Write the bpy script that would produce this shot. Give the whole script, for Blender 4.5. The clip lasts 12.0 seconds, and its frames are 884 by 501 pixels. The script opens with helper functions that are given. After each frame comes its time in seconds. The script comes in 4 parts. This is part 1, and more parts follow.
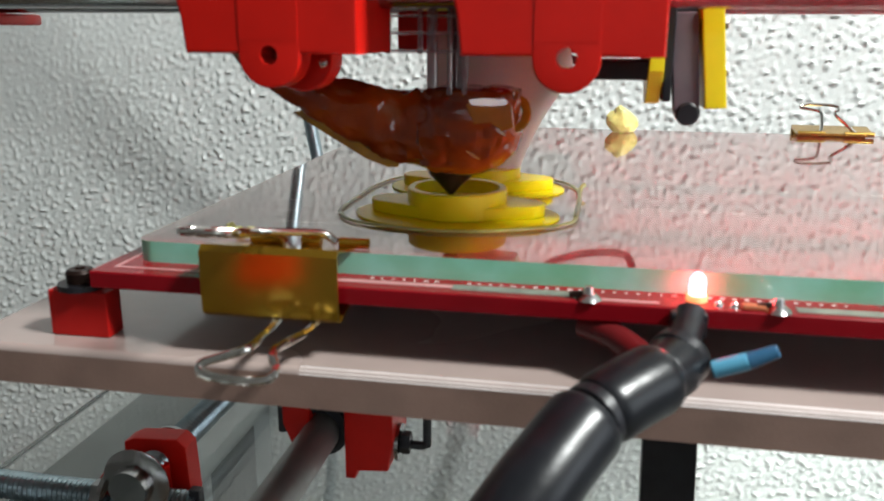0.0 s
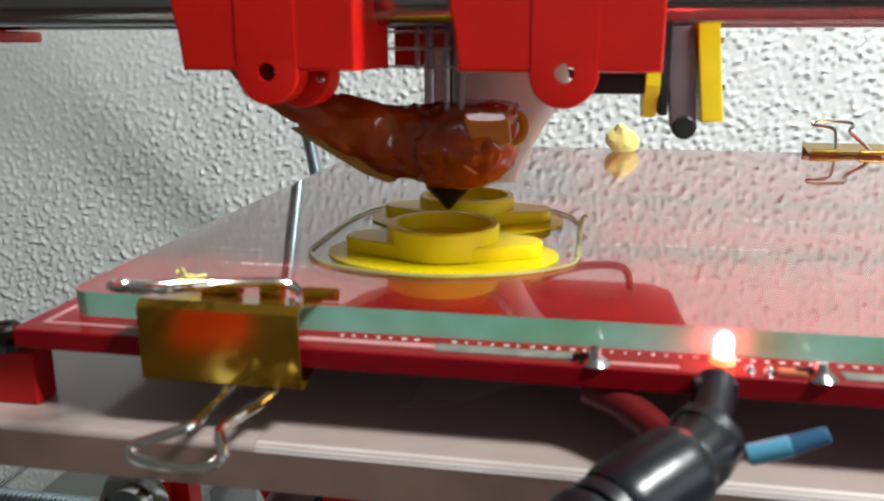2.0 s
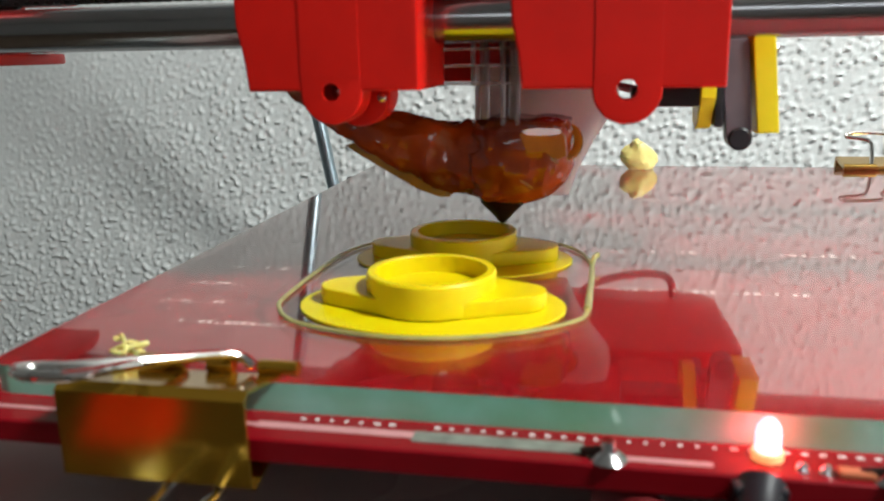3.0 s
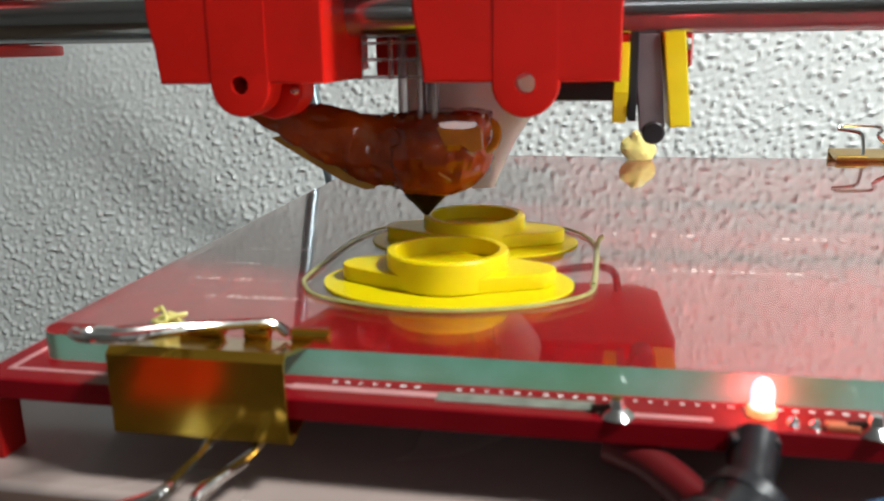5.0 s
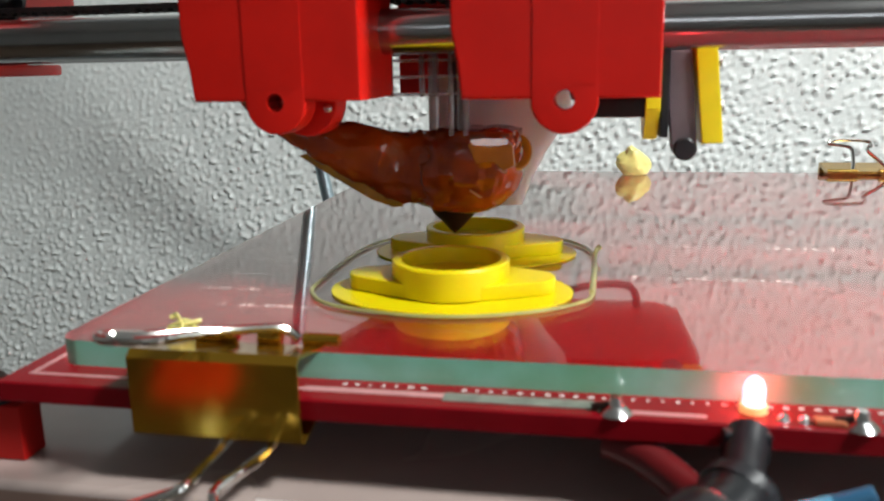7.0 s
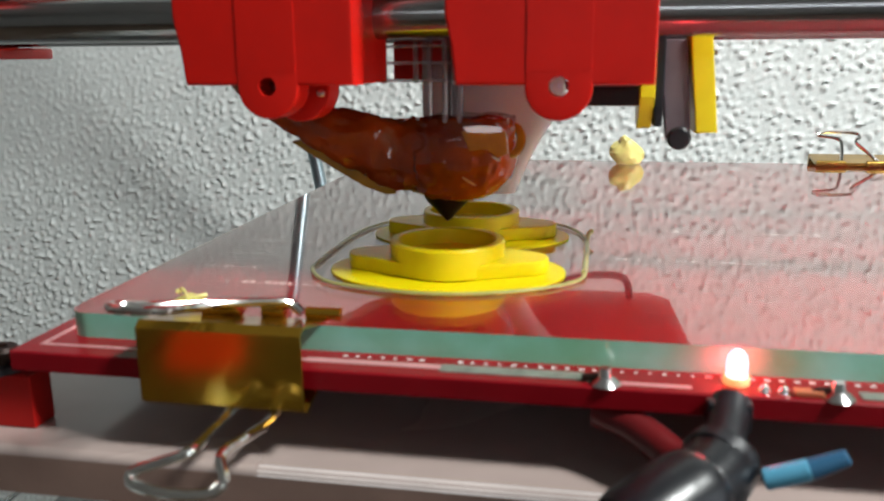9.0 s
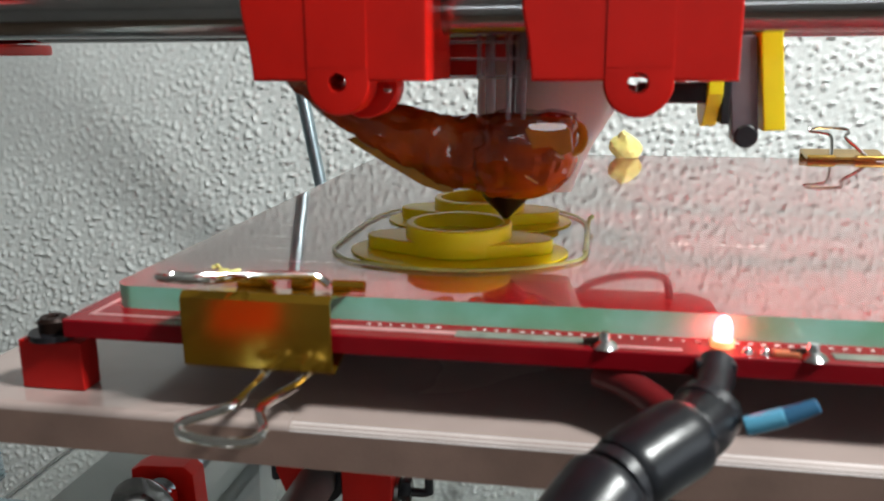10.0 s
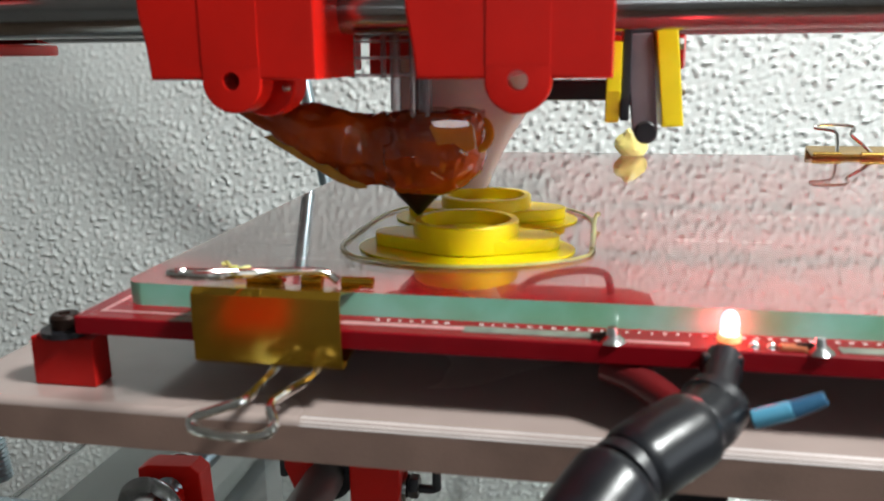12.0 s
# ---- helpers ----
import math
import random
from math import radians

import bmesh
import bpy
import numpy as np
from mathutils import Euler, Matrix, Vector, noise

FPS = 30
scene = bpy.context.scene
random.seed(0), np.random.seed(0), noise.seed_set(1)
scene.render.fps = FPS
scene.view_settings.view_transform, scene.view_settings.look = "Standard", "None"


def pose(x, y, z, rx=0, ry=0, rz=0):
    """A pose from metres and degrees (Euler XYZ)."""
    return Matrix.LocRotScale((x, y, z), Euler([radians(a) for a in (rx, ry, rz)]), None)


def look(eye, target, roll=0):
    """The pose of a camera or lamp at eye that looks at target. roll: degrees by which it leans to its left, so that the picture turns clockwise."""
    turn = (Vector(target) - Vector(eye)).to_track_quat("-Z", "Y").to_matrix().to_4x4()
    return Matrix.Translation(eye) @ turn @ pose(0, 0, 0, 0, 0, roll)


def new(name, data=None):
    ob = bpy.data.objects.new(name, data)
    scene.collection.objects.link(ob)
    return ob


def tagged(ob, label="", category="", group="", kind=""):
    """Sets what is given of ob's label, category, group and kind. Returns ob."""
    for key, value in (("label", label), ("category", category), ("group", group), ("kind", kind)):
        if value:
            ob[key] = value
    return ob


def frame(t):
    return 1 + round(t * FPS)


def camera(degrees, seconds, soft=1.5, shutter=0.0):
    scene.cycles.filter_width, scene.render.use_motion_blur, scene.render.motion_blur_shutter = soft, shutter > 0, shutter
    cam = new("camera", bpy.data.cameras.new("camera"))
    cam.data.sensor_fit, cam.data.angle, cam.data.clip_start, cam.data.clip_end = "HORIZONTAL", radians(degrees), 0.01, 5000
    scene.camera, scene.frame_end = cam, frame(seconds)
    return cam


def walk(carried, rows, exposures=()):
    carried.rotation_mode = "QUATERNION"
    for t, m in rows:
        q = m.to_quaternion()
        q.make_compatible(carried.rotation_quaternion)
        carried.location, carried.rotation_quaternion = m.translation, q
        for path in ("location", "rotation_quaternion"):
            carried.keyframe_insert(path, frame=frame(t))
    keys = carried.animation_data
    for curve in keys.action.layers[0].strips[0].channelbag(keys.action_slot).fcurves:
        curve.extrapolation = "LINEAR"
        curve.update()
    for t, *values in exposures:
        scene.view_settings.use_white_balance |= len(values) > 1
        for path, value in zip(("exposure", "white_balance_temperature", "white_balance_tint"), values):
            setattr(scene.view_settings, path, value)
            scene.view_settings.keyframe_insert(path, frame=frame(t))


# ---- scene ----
# A desktop 3D printer before a stucco wall. Lengths below are in millimetres from the glass plate's
# front edge (y), its middle (x) and its top face (z); the floor lies 880 mm under that face.
UP = 880.0

# seconds, eye x y z, yaw, pitch, roll
EYE = [
    (0, -18.75, -134.43, 38.17, 10.46, -15.12, 0.30),
    (0.5, -19.28, -134.66, 38.29, 10.52, -14.87, -0.02),
    (1, -19.74, -134.66, 38.07, 10.63, -14.61, -0.06),
    (1.5, -20.04, -134.39, 38.39, 10.35, -14.46, 0.01),
    (2, -20.37, -134.30, 38.67, 10.17, -14.28, -0.03),
    (2.5, -20.80, -134.57, 39.13, 10.19, -13.65, -0.20),
    (2.6, -20.80, -134.57, 39.13, 10.19, -13.65, -0.20),
    (2.7, -19.53, -136.77, 40.54, 11.43, -13.80, -1.12),
    (3, -19.53, -136.77, 40.54, 11.43, -13.80, -1.12),
    (3.2, -20.20, -136.92, 40.40, 11.11, -13.91, -0.86),
    (4.8, -21.48, -136.78, 39.92, 10.91, -14.05, -0.88),
    (5, -21.24, -136.40, 40.14, 11.08, -14.14, -0.89),
    (5.5, -21.26, -136.48, 39.88, 10.99, -14.11, -0.84),
    (6, -21.71, -136.19, 39.68, 10.86, -13.33, -0.93),
    (6.5, -21.60, -136.32, 40.49, 10.89, -13.24, -1.21),
    (7, -21.44, -136.61, 39.94, 10.81, -12.89, -1.08),
    (7.5, -21.72, -136.01, 39.79, 10.75, -12.99, -1.07),
    (9.5, -21.07, -136.27, 38.60, 10.31, -13.49, -0.34),
    (10, -21.34, -136.11, 38.39, 10.32, -13.48, -0.33),
    (10.5, -21.23, -136.06, 38.22, 10.48, -13.56, -0.33),
    (11, -21.19, -136.11, 38.09, 10.55, -13.71, -0.39),
    (11.5, -21.86, -135.93, 38.05, 10.59, -13.60, -0.49),
    (12, -21.67, -136.13, 38.06, 10.66, -13.49, -0.58),
]


def eye_pose(x, y, z, yaw, pitch, roll):
    a, b = radians(yaw), radians(pitch)
    ahead = Vector((-math.sin(a) * math.cos(b), math.cos(a) * math.cos(b), math.sin(b)))
    eye = Vector((x, y, z + UP)) / 1000
    return look(eye, eye + ahead, roll)


cam = camera(56.73, 12.0, soft=1.9)
cam.data.dof.use_dof, cam.data.dof.focus_distance, cam.data.dof.aperture_fstop = True, 0.30, 40.0
walk(cam, [(r[0], eye_pose(*r[1:])) for r in EYE], exposures=[(0, 0.03), (2.2, -0.03), (2.7, -0.2), (3.2, -0.2), (5.5, -0.14), (7.6, -0.14), (9.5, -0.12), (10.2, -0.02), (12, 0.02)])

# ---- light ----
world = bpy.data.worlds.new("room_air")
scene.world = world
world.use_nodes = True
world.node_tree.nodes["Background"].inputs[0].default_value = (0.75, 0.85, 1.0, 1)
world.node_tree.nodes["Background"].inputs[1].default_value = 0.15


def area_lamp(name, at, to, w, h, watts, colour):
    d = bpy.data.lights.new(name, "AREA")
    d.shape, d.size, d.size_y, d.energy, d.color = "RECTANGLE", w, h, watts, colour
    ob = new(name, d)
    ob.matrix_world = look(at, to)
    return ob


LAMP_AT = (0.37, -0.13, UP / 1000 + 0.50)
area_lamp("desk_lamp_light", LAMP_AT, (-0.03, 0.12, UP / 1000), 0.10, 0.10, 7.1, (0.965, 1.0, 0.98))
# Unseen fill added from the right to brighten the wall below the board.
area_lamp("side_fill_light", (1.77, -0.45, 1.20), (0.0, 0.2, 0.85), 0.9, 0.8, 4.5, (0.86, 0.94, 1.0))
area_lamp("window_light", (0.35, -2.38, 1.56), (0.0, 0.1, 0.9), 1.8, 0.15, 4.4, (0.86, 0.94, 1.0))


# ---- materials ----
def mat(name, colour, rough=0.5, metal=0.0, var=0.12, scale=300.0, bump=0.0, bump_scale=800.0, coat=0.0, trans=0.0,
        ior=1.5, glow=0.0, glow_colour=None, patch_tone=None, spec=0.5, sss=0.0):
    m = bpy.data.materials.new(name)
    m.use_nodes = True
    nt = m.node_tree
    p = nt.nodes["Principled BSDF"]
    p.inputs["Roughness"].default_value = rough
    p.inputs["Metallic"].default_value = metal
    p.inputs["Coat Weight"].default_value = coat
    p.inputs["Coat Roughness"].default_value = 0.08
    p.inputs["Transmission Weight"].default_value = trans
    p.inputs["IOR"].default_value = ior
    p.inputs["Specular IOR Level"].default_value = spec
    if sss:
        p.inputs["Subsurface Weight"].default_value = sss
        p.inputs["Subsurface Radius"].default_value = (0.004, 0.002, 0.001)
        p.inputs["Subsurface Scale"].default_value = 0.5
    if glow:
        p.inputs["Emission Color"].default_value = (*(glow_colour or colour), 1)
        p.inputs["Emission Strength"].default_value = glow
    co = nt.nodes.new("ShaderNodeTexCoord")
    n1 = nt.nodes.new("ShaderNodeTexNoise")
    n1.inputs["Scale"].default_value, n1.inputs["Detail"].default_value = scale, 5
    n2 = nt.nodes.new("ShaderNodeTexNoise")
    n2.inputs["Scale"].default_value, n2.inputs["Detail"].default_value = scale / 9, 3
    nt.links.new(co.outputs["Object"], n1.inputs["Vector"])
    nt.links.new(co.outputs["Object"], n2.inputs["Vector"])
    add = nt.nodes.new("ShaderNodeMath")
    add.operation = "ADD"
    nt.links.new(n1.outputs["Fac"], add.inputs[0])
    nt.links.new(n2.outputs["Fac"], add.inputs[1])
    ramp = nt.nodes.new("ShaderNodeMapRange")
    ramp.inputs["From Min"].default_value, ramp.inputs["From Max"].default_value = 0.7, 1.3
    nt.links.new(add.outputs[0], ramp.inputs["Value"])
    mix = nt.nodes.new("ShaderNodeMix")
    mix.data_type = "RGBA"
    other = patch_tone or tuple(c * (1 - 2 * var) for c in colour)
    mix.inputs["A"].default_value = (*other, 1)
    mix.inputs["B"].default_value = (*[min(1, c * (1 + var)) for c in colour], 1)
    nt.links.new(ramp.outputs[0], mix.inputs["Factor"])
    nt.links.new(mix.outputs["Result"], p.inputs["Base Color"])
    rr = nt.nodes.new("ShaderNodeMapRange")
    rr.inputs["To Min"].default_value, rr.inputs["To Max"].default_value = max(0.0, rough * 0.8), min(1, rough * 1.2)
    nt.links.new(n2.outputs["Fac"], rr.inputs["Value"])
    nt.links.new(rr.outputs[0], p.inputs["Roughness"])
    if bump:
        n3 = nt.nodes.new("ShaderNodeTexNoise")
        n3.inputs["Scale"].default_value, n3.inputs["Detail"].default_value = bump_scale, 4
        nt.links.new(co.outputs["Object"], n3.inputs["Vector"])
        b = nt.nodes.new("ShaderNodeBump")
        b.inputs["Strength"].default_value, b.inputs["Distance"].default_value = bump, 0.0005
        nt.links.new(n3.outputs["Fac"], b.inputs["Height"])
        nt.links.new(b.outputs[0], p.inputs["Normal"])
    return m


def layered(name, colour, rough, pitch=0.0003, strength=0.12, **more):
    """Printed plastic: fine horizontal layer lines on a glossy colour."""
    m = mat(name, colour, rough, **more)
    nt = m.node_tree
    p = nt.nodes["Principled BSDF"]
    co = nt.nodes.new("ShaderNodeTexCoord")
    w = nt.nodes.new("ShaderNodeTexWave")
    w.bands_direction = "Z"
    w.inputs["Scale"].default_value = 0.314 / pitch
    w.inputs["Distortion"].default_value, w.inputs["Detail"].default_value = 0.6, 2
    nt.links.new(co.outputs["Object"], w.inputs["Vector"])
    b = nt.nodes.new("ShaderNodeBump")
    b.inputs["Strength"].default_value, b.inputs["Distance"].default_value = strength, 0.0001
    nt.links.new(w.outputs["Fac"], b.inputs["Height"])
    nt.links.new(b.outputs[0], p.inputs["Normal"])
    return m


STUCCO = mat("white_stucco", (0.79, 0.82, 0.80), 0.55, var=0.03, scale=60, bump=0.25, bump_scale=900)
PAINT = mat("room_paint", (0.7, 0.7, 0.68), 0.8, var=0.03, scale=6)
FLOOR = mat("floor_wood", (0.22, 0.15, 0.1), 0.5, var=0.2, scale=20)
RED = layered("red_plastic", (0.64, 0.009, 0.004), 0.4, var=0.06, scale=120, spec=0.28, sss=0.0)
RED_BLOCK = layered("red_matt_plastic", (0.46, 0.008, 0.006), 0.5, spec=0.25, var=0.08, scale=150)
PCB = mat("red_lacquer", (0.25, 0.0035, 0.009), 0.25, var=0.1, scale=90, spec=0.4)
SILK = mat("white_print", (0.85, 0.82, 0.8), 0.5, var=0.1, scale=900)
TRACE = mat("pale_trace", (0.62, 0.3, 0.3), 0.35, var=0.1, scale=300)
PAD = mat("tinned_pad", (0.33, 0.35, 0.3), 0.35, 0.3, var=0.25, scale=400)
SOLDER = mat("solder", (0.75, 0.75, 0.74), 0.18, 1.0, var=0.1, scale=500)
GLASS = mat("clear_glass", (0.97, 1.0, 0.985), 0.012, var=0.0, trans=1.0, ior=1.5)
PLATE_GLASS = mat("plate_glass", (0.74, 0.60, 0.56), 0.036, var=0.0, trans=1.0, ior=1.88)
# Yellow-green patches in this colour stand in for reflections of the printed parts.
GLASS_EDGE = mat("glass_edge", (0.36, 0.95, 0.74), 0.07, var=0.2, scale=60, trans=0.22, ior=1.5, patch_tone=(0.17, 0.46, 0.14))
STEEL = mat("smooth_steel", (0.41, 0.40, 0.40), 0.18, 1.0, var=0.08, scale=80)
DARK_STEEL = mat("dull_dark_steel", (0.30, 0.29, 0.28), 0.45, 0.6, var=0.15, scale=80)
ZINC = mat("zinc_thread", (0.38, 0.47, 0.51), 0.3, 1.0, var=0.15, scale=200)
CHROME = mat("nickel_wire", (0.8, 0.78, 0.74), 0.12, 1.0, var=0.05, scale=200)
GOLD = mat("gold_lacquered_steel", (0.62, 0.34, 0.03), 0.13, 0.9, var=0.12, scale=120, coat=0.3)
GOLD_DARK = mat("bronze_steel", (0.42, 0.26, 0.06), 0.25, 0.9, var=0.15, scale=120)
YELLOW = layered("yellow_filament", (0.80, 0.635, 0.002), 0.36, pitch=0.0003, strength=0.15, var=0.04, scale=150, spec=0.3, sss=0.3)
YELLOW_PALE = mat("pale_filament", (0.78, 0.70, 0.24), 0.4, var=0.1, scale=300, sss=0.2)
SKIRT = mat("thin_clear_filament", (0.66, 0.64, 0.24), 0.3, var=0.15, scale=300, trans=0.5)
YELLOW_BRIGHT = layered("yellow_plastic", (0.88, 0.72, 0.008), 0.4, var=0.05, scale=150)
BLACK = mat("black_plastic", (0.016, 0.016, 0.02), 0.35, var=0.3, scale=200)
SLEEVE = mat("black_sleeving", (0.009, 0.010, 0.013), 0.3, var=0.25, scale=150, bump=0.15, bump_scale=300)
GREY_STRIP = mat("grey_plastic_strip", (0.14, 0.115, 0.13), 0.45, var=0.15, scale=150)
BLUE = mat("blue_insulation", (0.12, 0.42, 0.62), 0.35, var=0.08, scale=200)
BLUE_DARK = mat("dark_blue_sleeve", (0.03, 0.13, 0.25), 0.4, var=0.1, scale=200)
KAPTON = mat("amber_tape", (0.40, 0.062, 0.003), 0.1, var=0.3, scale=70, coat=0.45, bump=0.5, bump_scale=200, patch_tone=(0.10, 0.010, 0.002))


def pale_flecks(m, colour, scale, least):
    """Torn, paler patches over a material's own colour."""
    nt = m.node_tree
    p = nt.nodes["Principled BSDF"]
    under = p.inputs["Base Color"].links[0].from_socket
    co = nt.nodes.new("ShaderNodeTexCoord")
    n = nt.nodes.new("ShaderNodeTexNoise")
    n.inputs["Scale"].default_value, n.inputs["Detail"].default_value, n.inputs["Distortion"].default_value = scale, 4, 0.4
    nt.links.new(co.outputs["Object"], n.inputs["Vector"])
    r = nt.nodes.new("ShaderNodeMapRange")
    r.inputs["From Min"].default_value, r.inputs["From Max"].default_value = least, least + 0.12
    nt.links.new(n.outputs["Fac"], r.inputs["Value"])
    mix = nt.nodes.new("ShaderNodeMix")
    mix.data_type = "RGBA"
    nt.links.new(r.outputs[0], mix.inputs["Factor"])
    nt.links.new(under, mix.inputs["A"])
    mix.inputs["B"].default_value = (*colour, 1)
    nt.links.new(mix.outputs["Result"], p.inputs["Base Color"])


pale_flecks(KAPTON, (0.34, 0.16, 0.07), 85.0, 0.60)
KAPTON_SMOOTH = mat("taut_amber_tape", (0.50, 0.17, 0.008), 0.12, var=0.25, scale=110, coat=1.0)
KAPTON_EDGE = mat("amber_tape_edge", (0.55, 0.26, 0.02), 0.12, var=0.2, scale=150, trans=0.25, coat=0.8)
BRASS_DARK = mat("dark_brass", (0.03, 0.014, 0.01), 0.4, 0.6, var=0.3, scale=300)
DUCT = mat("milky_plastic", (0.86, 0.74, 0.69), 0.35, var=0.04, scale=80, trans=0.25, sss=0.3)
CLEAR = mat("clear_plastic", (0.66, 0.60, 0.63), 0.15, var=0.1, scale=300, trans=0.82)
LAMINATE = mat("pale_laminate", (0.45, 0.355, 0.325), 0.27, var=0.06, scale=70, coat=0.6, spec=0.5)
BOARD_EDGE = mat("raw_board_edge", (0.27, 0.17, 0.135), 0.6, var=0.12, scale=120, bump=0.08, bump_scale=1500)
# Pale colour that stands in for the highlight on the board's front edge.
EDGE_HIGHLIGHT = mat("painted_edge_highlight", (0.70, 0.62, 0.60), 0.3, var=0.12, scale=90, coat=0.5)
GREY_METAL = mat("grey_paint", (0.32, 0.34, 0.33), 0.5, var=0.06, scale=50)
LED_LIT = mat("lit_diode", (1.0, 0.5, 0.45), 0.3, var=0.0, glow=38.0, glow_colour=(1.0, 0.036, 0.05))
LED_BASE = mat("diode_foot", (1.0, 0.55, 0.3), 0.3, var=0.0, glow=1.2, glow_colour=(1.0, 0.36, 0.12))
WIRE_PINK = mat("milky_wire", (0.16, 0.07, 0.07), 0.3, var=0.1, scale=200, trans=0.4)
RED_WIRE = mat("red_silicone", (0.13, 0.004, 0.006), 0.4, var=0.1, scale=150)
BELT = mat("rubber_belt", (0.02, 0.02, 0.02), 0.7, var=0.2, scale=300)

# ---- mesh helpers, in millimetres ----
BASE = {}


def thing(name, at, label, category, group=""):
    ob = new(name)
    ob.empty_display_size = 0.01
    ob.location = (at[0] / 1000, at[1] / 1000, (at[2] + UP) / 1000)
    BASE[ob] = Vector(at)
    return tagged(ob, label, category, group)


def finish(name, bm, materials):
    bmesh.ops.recalc_face_normals(bm, faces=bm.faces)
    me = bpy.data.meshes.new(name)
    bm.to_mesh(me)
    bm.free()
    for m in materials if isinstance(materials, (list, tuple)) else [materials]:
        me.materials.append(m)
    return me


def smooth_by_angle(me, degrees=35):
    """Smooth shading below an angle, with each corner leaning to its largest faces so that flats stay flat."""
    me.set_sharp_from_angle(angle=radians(degrees))
    for poly in me.polygons:
        poly.use_smooth = True
    if len(me.polygons) > 4000:
        return
    near = math.cos(radians(degrees))
    around = [[] for _ in me.vertices]
    faces = [(p.normal.copy(), p.area) for p in me.polygons]
    for p in me.polygons:
        for v in p.vertices:
            around[v].append(p.index)
    normals = []
    for p in me.polygons:
        n0 = faces[p.index][0]
        for v in p.vertices:
            n = Vector((0, 0, 0))
            for g in around[v]:
                if faces[g][0].dot(n0) > near:
                    n += faces[g][0] * faces[g][1]
            normals.append(n.normalized() if n.length else n0)
    me.normals_split_custom_set(normals)


def part(name, bm, materials, parent, label="", smooth=True):
    base = BASE[parent]
    for v in bm.verts:
        v.co = (v.co - base) / 1000
    me = finish(name, bm, materials)
    if smooth:
        smooth_by_angle(me)
    ob = new(name, me)
    ob.parent = parent
    BASE[ob] = base
    return tagged(ob, label)


def single(name, bm, materials, at, label, category, group="", kind="", smooth=True):
    base = Vector(at)
    for v in bm.verts:
        v.co = (v.co - base) / 1000
    me = finish(name, bm, materials)
    if smooth:
        smooth_by_angle(me)
    ob = new(name, me)
    ob.location = (at[0] / 1000, at[1] / 1000, (at[2] + UP) / 1000)
    BASE[ob] = base
    return tagged(ob, label, category, group, kind)


def bx(bm, x0, x1, y0, y1, z0, z1, bevel=0.0, seg=2, mi=0):
    r = bmesh.ops.create_cube(bm, size=1)
    vs = r["verts"]
    for v in vs:
        v.co = Vector(((x0 + x1) / 2 + v.co.x * (x1 - x0), (y0 + y1) / 2 + v.co.y * (y1 - y0), (z0 + z1) / 2 + v.co.z * (z1 - z0)))
    faces = list({f for v in vs for f in v.link_faces})
    for f in faces:
        f.material_index = mi
    if bevel:
        edges = list({e for v in vs for e in v.link_edges})
        bmesh.ops.bevel(bm, geom=edges, offset=bevel, segments=seg, affect="EDGES", profile=0.5)
    return bm


def frame_of(d):
    d = d.normalized()
    a = Vector((0, 0, 1)) if abs(d.z) < 0.9 else Vector((1, 0, 0))
    u = d.cross(a).normalized()
    return u, d.cross(u).normalized()


def rings(bm, loops, cap=True, mi=0, close=False):
    """Skin between loops of points of equal count."""
    vs = [[bm.verts.new(p) for p in lp] for lp in loops]
    n = len(vs[0])
    pairs = list(zip(vs, vs[1:])) + ([(vs[-1], vs[0])] if close else [])
    for a, b in pairs:
        for i in range(n):
            f = bm.faces.new((a[i], a[(i + 1) % n], b[(i + 1) % n], b[i]))
            f.material_index = mi
    if cap and not close:
        bm.faces.new(vs[0][::-1]).material_index = mi
        bm.faces.new(vs[-1]).material_index = mi
    return bm


def lathe(bm, p, q, profile, seg=24, mi=0, cap=True, close=False):
    """profile: (distance along p to q, radius) pairs."""
    p, q = Vector(p), Vector(q)
    d = (q - p).normalized()
    u, w = frame_of(d)
    loops = [[p + d * s + (u * math.cos(k * 2 * math.pi / seg) + w * math.sin(k * 2 * math.pi / seg)) * r for k in range(seg)] for s, r in profile]
    return rings(bm, loops, cap, mi, close)


def cyl(bm, p, q, r, seg=24, r2=None, chamfer=0.0, mi=0):
    n = (Vector(q) - Vector(p)).length
    r2 = r if r2 is None else r2
    if chamfer:
        return lathe(bm, p, q, [(0, r - chamfer), (chamfer, r), (n - chamfer, r2), (n, r2 - chamfer)], seg, mi)
    return lathe(bm, p, q, [(0, r), (n, r2)], seg, mi)


def smooth_path(pts, steps=8):
    pts = [Vector(p) for p in pts]
    out = []
    for i in range(len(pts) - 1):
        a, b, c, d = pts[max(i - 1, 0)], pts[i], pts[i + 1], pts[min(i + 2, len(pts) - 1)]
        for k in range(steps):
            t = k / steps
            out.append(0.5 * ((2 * b) + (c - a) * t + (2 * a - 5 * b + 4 * c - d) * t * t + (3 * b - a - 3 * c + d) * t ** 3))
    return out + [pts[-1]]


def tube(bm, pts, r, seg=10, mi=0, closed=False, flat=1.0):
    pts = [Vector(p) for p in pts]
    loops = []
    u = None
    n = len(pts)
    for i in range(n):
        d = (pts[(i + 1) % n] - pts[i - 1]) if closed else (pts[min(i + 1, n - 1)] - pts[max(i - 1, 0)])
        d = d.normalized()
        if u is None:
            u, w = frame_of(d)
        else:
            u = (u - d * u.dot(d)).normalized()
            w = d.cross(u)
        rad = r[i] if isinstance(r, (list, tuple)) else r
        loops.append([pts[i] + u * math.cos(k * 2 * math.pi / seg) * rad + w * math.sin(k * 2 * math.pi / seg) * rad * flat for k in range(seg)])
    return rings(bm, loops, True, mi, closed)


